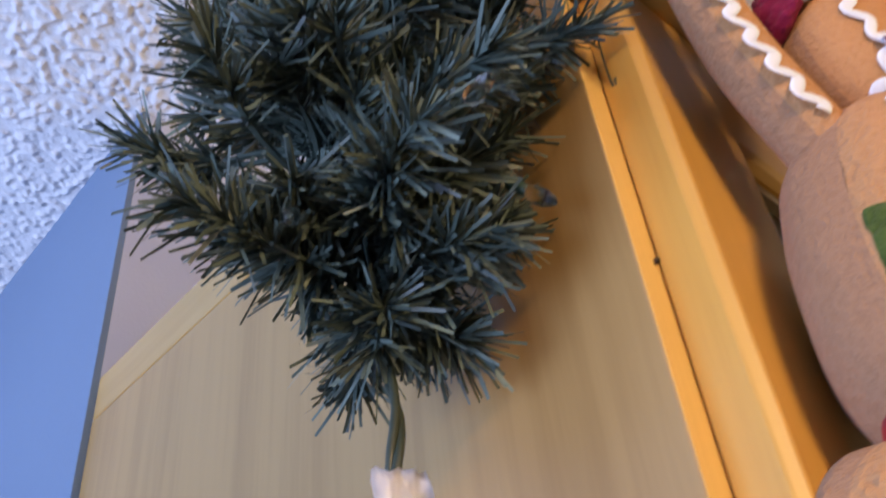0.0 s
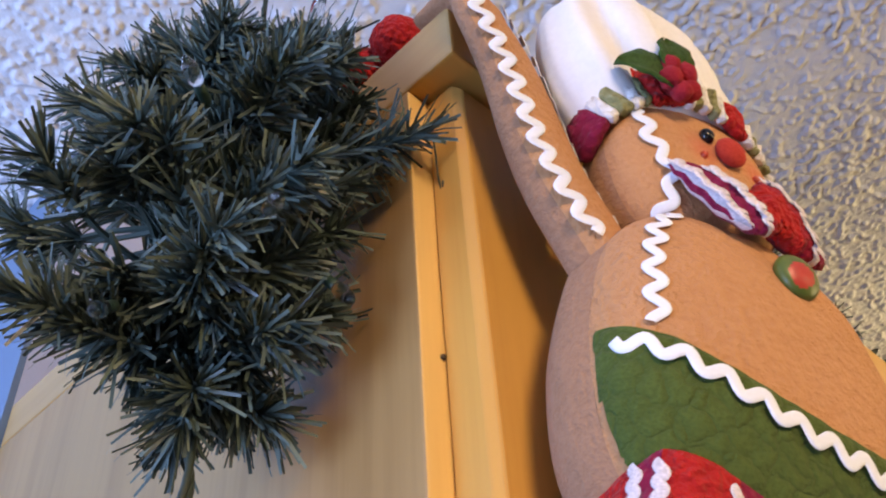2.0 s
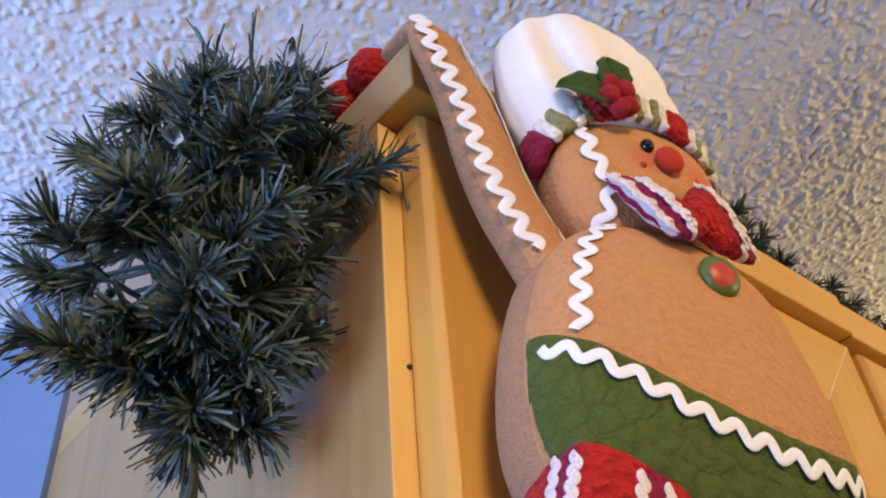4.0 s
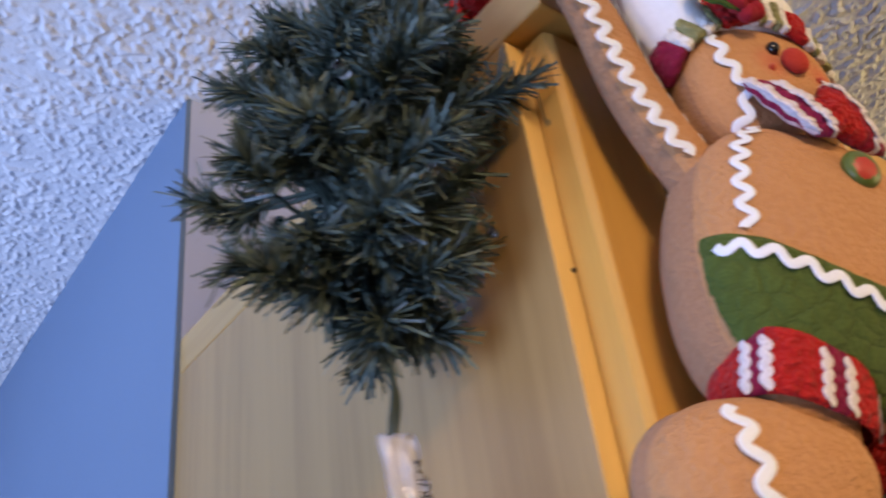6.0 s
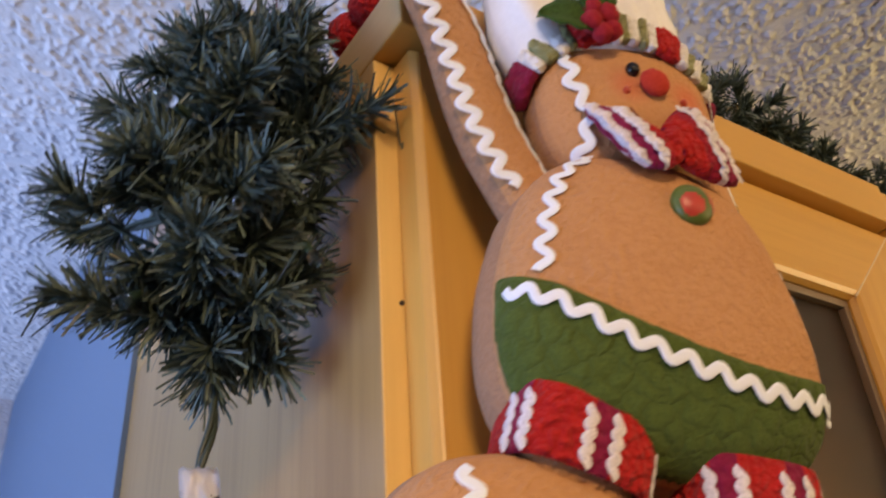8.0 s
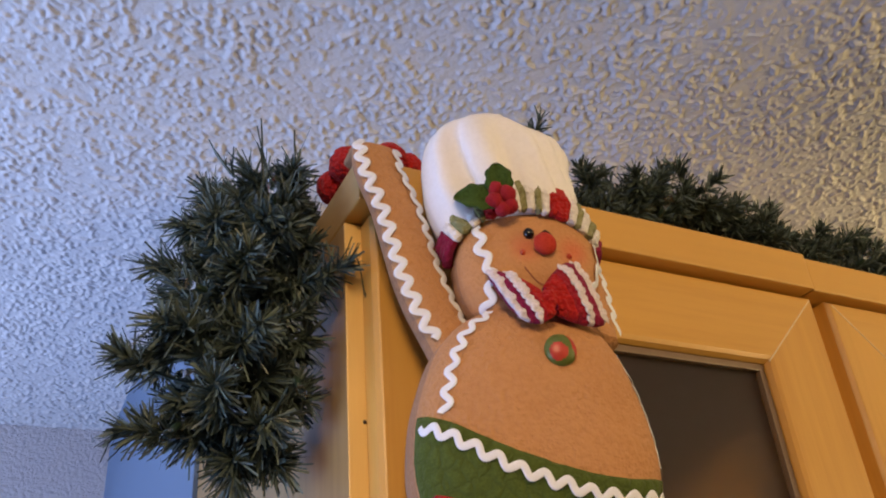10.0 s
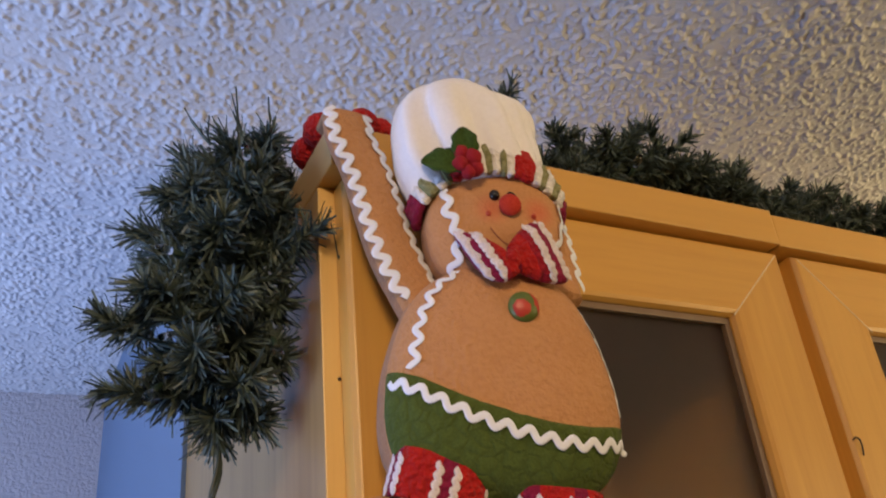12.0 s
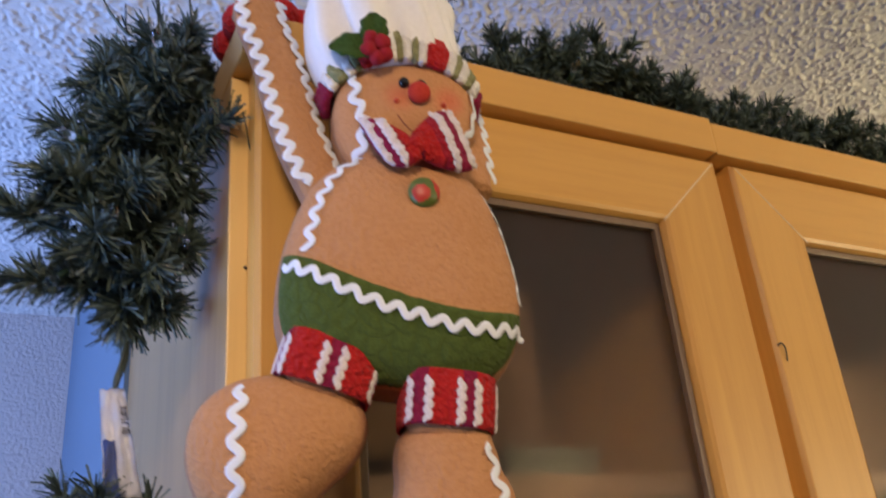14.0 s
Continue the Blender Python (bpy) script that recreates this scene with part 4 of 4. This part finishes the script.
def cord_part(parent, points, r=0.0011, twist=True, name="light_cord"):
    """Two twisted strands."""
    bm = bmesh.new()
    path = smooth_path(points, 40)
    for s in (0, math.pi) if twist else (0,):
        q = []
        for i, p in enumerate(path):
            d = (path[min(i + 1, 39)] - path[max(i - 1, 0)]).normalized()
            u = Vector((0.3, 1, 0.2))
            u = (u - d * u.dot(d)).normalized()
            w = d.cross(u)
            a = s + i * 0.55
            q.append(p + (u * math.cos(a) + w * math.sin(a)) * (r * 0.8 if twist else 0))
        tube(bm, q, r, 6)
    return part(name, bm, M_CORD, parent, "thin twisted green light cord", True)


def hanging_garland():
    rng = random.Random(11)
    root = tagged(new("garland"), "dark green artificial pine garland end drooping over the cabinet side", "garland", "garlands")
    stem = [Vector(p) for p in ((0.060, 0.085, 2.190), (0.010, 0.082, 2.205), (-0.030, 0.075, 2.190), (-0.046, 0.066, 2.140), (-0.044, 0.060, 2.095), (-0.038, 0.056, 2.055))]
    path = smooth_path(stem, 30)
    bm = bmesh.new()
    tube(bm, path, 0.0022, 6)
    part("stem", bm, M_STEM, root)
    # branches: where each one's needles end
    ends = ((-0.089, 0.084, 2.153), (-0.103, 0.030, 2.081), (-0.086, 0.012, 2.093), (-0.098, 0.050, 2.053), (-0.093, 0.098, 2.104), (-0.060, 0.098, 2.226), (-0.040, 0.060, 2.226),
            (-0.078, 0.080, 2.184), (0.002, -0.017, 2.119), (-0.026, -0.010, 2.143), (-0.004, 0.020, 2.066), (-0.010, 0.043, 2.034), (-0.032, 0.066, 2.028),
            (-0.040, 0.046, 2.022), (-0.062, 0.012, 2.152), (-0.048, -0.014, 2.122), (-0.040, -0.012, 2.088), (-0.060, 0.000, 2.062), (-0.026, 0.008, 2.050),
            (-0.020, 0.000, 2.166), (-0.048, 0.026, 2.178), (-0.016, 0.030, 2.206), (-0.060, 0.120, 2.190), (-0.050, 0.130, 2.130), (-0.070, 0.030, 2.112), (-0.024, 0.020, 2.116),
            (-0.022, 0.062, 2.046), (-0.078, 0.050, 2.128), (-0.020, 0.052, 2.200), (-0.074, 0.062, 2.070), (-0.030, 0.030, 2.070), (-0.012, 0.022, 2.140),
            (-0.020, 0.030, 2.104), (-0.006, 0.030, 2.072), (-0.008, 0.060, 2.050), (-0.010, 0.026, 2.170), (-0.036, -0.004, 2.150), (-0.066, 0.016, 2.080), (-0.050, 0.010, 2.100),
            (-0.040, 0.066, 2.048), (-0.062, 0.040, 2.172), (-0.075, 0.100, 2.130), (-0.064, 0.066, 2.198), (-0.034, 0.100, 2.214), (-0.026, 0.010, 2.076), (-0.084, 0.036, 2.066), (-0.010, 0.004, 2.106), (-0.006, 0.012, 2.094), (-0.010, 0.000, 2.140), (-0.014, 0.012, 2.150), (-0.012, 0.008, 2.130))
    for end in ends:
        t = Vector(end)
        best = min(path[5:], key=lambda q: (q - t).length + 0.45 * abs(q.z - t.z))
        reach = (t - best).length
        tip = best.lerp(t, max(0.45, 1 - 0.009 / reach))
        sprig_part(rng, root, best, tip)
        # a second, shorter branch close by
        side = Vector((rng.uniform(-0.004, 0.006), rng.uniform(-0.009, 0.009), rng.uniform(-0.008, 0.008)))
        near = best.lerp(tip, rng.uniform(0.72, 0.92)) + side
        near.x = min(near.x, -0.010)
        sprig_part(rng, root, best.lerp(tip, 0.12), near)
    # short inner twigs close to the stem
    for k in range(34):
        b = path[rng.randrange(6, 29)]
        d = Vector((rng.gauss(-0.2, 1), rng.gauss(-0.2, 1), rng.gauss(-0.1, 0.6))).normalized()
        tip = b + d * rng.uniform(0.020, 0.032)
        tip.x = min(tip.x, -0.014)
        sprig_part(rng, root, b, tip, density=9000, needle=0.0135)
    # single stray needles on top
    for b, t in (((-0.030, 0.050, 2.195), (-0.031, 0.050, 2.222)), ((-0.045, 0.050, 2.200), (-0.058, 0.046, 2.212)), ((-0.018, 0.040, 2.196), (-0.012, 0.036, 2.218))):
        sprig_part(rng, root, b, t, density=420, needle=0.021, spread=0.7)
    for p, w in (((-0.062, 0.047, 2.058), (-0.6, -0.75, -0.8)), ((-0.045, 0.015, 2.070), (-0.3, -1, -0.3)), ((-0.052, 0.088, 2.100), (-0.5, -0.8, -0.5)),
                 ((-0.058, 0.020, 2.110), (-0.8, -0.7, -0.2)), ((-0.0190, 0.0225, 2.0765), (0.05, -0.62, -0.78)), ((-0.030, 0.020, 2.160), (-0.4, -1, 0.3))):
        mini_light(root, Vector(p) + Vector(w).normalized() * 0.006, w)
    cord_part(root, [(-0.046, 0.045, 2.100), (-0.040, 0.040, 2.060), (-0.036, 0.050, 2.035), (-0.0365, 0.046, 2.015), (-0.040, 0.0445, 2.000), (-0.039, 0.0480, 1.985), (-0.036, 0.0490, 1.950), (-0.036, 0.048, 1.920)])
    # a loose end of wire bent down over the cabinet's front edge
    cord_part(root, [(0.004, -0.006, 2.126), (0.0062, -0.0045, 2.119), (0.0078, -0.0035, 2.110), (0.0090, -0.0040, 2.1045), (0.0080, -0.0050, 2.1085)], 0.00035, False, "wire_end")
    # lower twigs at the cord's end
    for tip in ((-0.060, 0.050, 1.958), (-0.045, 0.040, 1.955), (-0.030, 0.060, 1.952), (-0.020, 0.050, 1.950), (-0.052, 0.060, 1.950)):
        sprig_part(rng, root, (-0.036, 0.050, 1.915), tip, density=8000, needle=0.014)
    return root


def top_garland():
    rng = random.Random(5)
    root = tagged(new("garland"), "dark green artificial pine garland lying along the cabinet tops", "garland", "garlands")
    pts = [(0.062, 0.085, 2.192), (0.120, 0.060, 2.196), (0.190, 0.036, 2.214), (0.260, 0.028, 2.223), (0.330, 0.034, 2.208), (0.400, 0.036, 2.204), (0.480, 0.034, 2.210), (0.560, 0.036, 2.206), (0.680, 0.04, 2.205)]
    path = smooth_path(pts, 70)
    bm = bmesh.new()
    tube(bm, path, 0.0022, 6)
    part("stem", bm, M_STEM, root)
    for i in range(3, 69):
        for k in range(3):
            d = Vector((rng.uniform(-0.8, 0.8), rng.uniform(-1, 0.8), rng.uniform(-0.25, 0.9))).normalized()
            tip = path[i] + d * rng.uniform(0.028, 0.048)
            tip.z = max(tip.z, 2.188)
            tip.y = max(tip.y, -0.004)
            tip.z = min(tip.z, 2.266)
            sprig_part(rng, root, path[i], tip, density=8000, needle=0.0125)
    sprig_part(rng, root, (0.128, 0.058, 2.198), (0.140, 0.012, 2.264), density=5000, needle=0.013)
    sprig_part(rng, root, (0.132, 0.040, 2.226), (0.136, 0.016, 2.256), density=7000, needle=0.012)
    for x, y, z in ((0.22, 0.01, 2.205), (0.29, 0.012, 2.215), (0.40, 0.01, 2.20), (0.50, 0.012, 2.21)):
        mini_light(root, (x, y, z), (rng.uniform(-0.5, 0.5), -1, 0.3))
    return root


hanging_garland()
top_garland()


# ---- small things ----
def light_tag():
    """Folded film label on the light cord, its print too small to read."""
    root = tagged(new("cord_tag"), "crumpled clear-white label tag with dark print on the light cord", "tag")
    n, w = 22, 10

    def at(t, u):
        """A place on the film: t down its length, u across it."""
        x = (-0.0465 + 0.0050 * t) * (1 - u) + (-0.0365 + 0.0100 * t) * u
        crumple = 0.0022 * noise.noise(Vector((t * 7, u * 3, 3.0))) + 0.0012 * noise.noise(Vector((t * 17, u * 7, 8.0)))
        fold = 0.0030 * abs((u * 2.2 + 0.35 * t) % 1.0 - 0.5)
        return Vector((x + 0.0006 * noise.noise(Vector((t * 9, 1, 5))), 0.0400 + crumple + fold - 0.004 * (u - 0.5), 1.9985 - 0.048 * t + 0.0015 * noise.noise(Vector((u * 5, 1, 0)))))

    def sheet(t0, t1, u0, u1, material, name, label, lift, nt, nu):
        bm = bmesh.new()
        rows = []
        for i in range(nt + 1):
            rows.append([bm.verts.new(at(t0 + (t1 - t0) * i / nt, u0 + (u1 - u0) * k / nu) + Vector((0, lift, 0))) for k in range(nu + 1)])
        for a, b in zip(rows, rows[1:]):
            for k in range(nu):
                bm.faces.new((a[k], a[k + 1], b[k + 1], b[k]))
        bmesh.ops.solidify(bm, geom=bm.faces[:], thickness=0.00025)
        return part(name, bm, material, root, label, True)

    sheet(0, 1, 0, 1, M_TAG, "film", "", 0.0, n, w)
    # the one word that can be read, running up one edge
    text = bpy.data.curves.new("print", "FONT")
    text.body, text.size, text.extrude, text.align_x = "BULBS", 0.0047, 0.0001, "CENTER"
    ob = new("print", text)
    word = bpy.data.meshes.new_from_object(ob.evaluated_get(bpy.context.evaluated_depsgraph_get()))
    bpy.data.objects.remove(ob)
    for v in word.vertices:
        # along the letters: up the film; their height: across it
        p = at(0.30 - v.co.x / 0.048, 0.95 - v.co.y / 0.0125)
        v.co = (p.x, p.y - 0.0014 - v.co.z, p.z)
    word.materials.append(M_INK)
    ob = new("print", word)
    ob.parent = root
    ob["label"] = "dark printed word on the film"
    sheet(0.48, 0.98, 0.04, 0.42, M_TAGBLUE, "print", "blue printed patch", -0.0006, 10, 4)
    return root


light_tag()


def loose_wire():
    bm = bmesh.new()
    path = smooth_path([(0.3212, -0.0148, 2.0240), (0.3232, -0.0160, 2.0256), (0.3255, -0.0164, 2.0235), (0.3262, -0.0158, 2.0190), (0.3262, -0.0149, 2.0150)], 16)
    tube(bm, path, 0.0005, 6)
    return tagged(part("wire_hook", bm, M_INK, None, "", True), "small bent black wire hook on the door edge", "hook")


loose_wire()


def carton(lo, hi, material, label):
    """A closed carton with a lid seam."""
    root = tagged(new("carton"), label, "carton")
    bm = bmesh.new()
    box(bm, lo, (hi[0], hi[1], hi[2] - 0.006), 0.001)
    part("body", bm, material, root)
    bm = bmesh.new()
    box(bm, (lo[0] - 0.0008, lo[1] - 0.0008, hi[2] - 0.0058), (hi[0] + 0.0008, hi[1] + 0.0008, hi[2]), 0.001)
    part("lid", bm, material, root)


carton((0.155, 0.035, 1.9582), (0.215, 0.105, 1.9730), M_BOX, "pale green flat carton on the cabinet shelf")
carton((0.070, 0.060, 1.9732), (0.200, 0.200, 2.0750), M_BROWN, "brown card box behind the frosted glass")
carton((0.400, 0.090, 1.9582), (0.560, 0.190, 2.0500), M_BROWN, "brown card box behind the second pane")
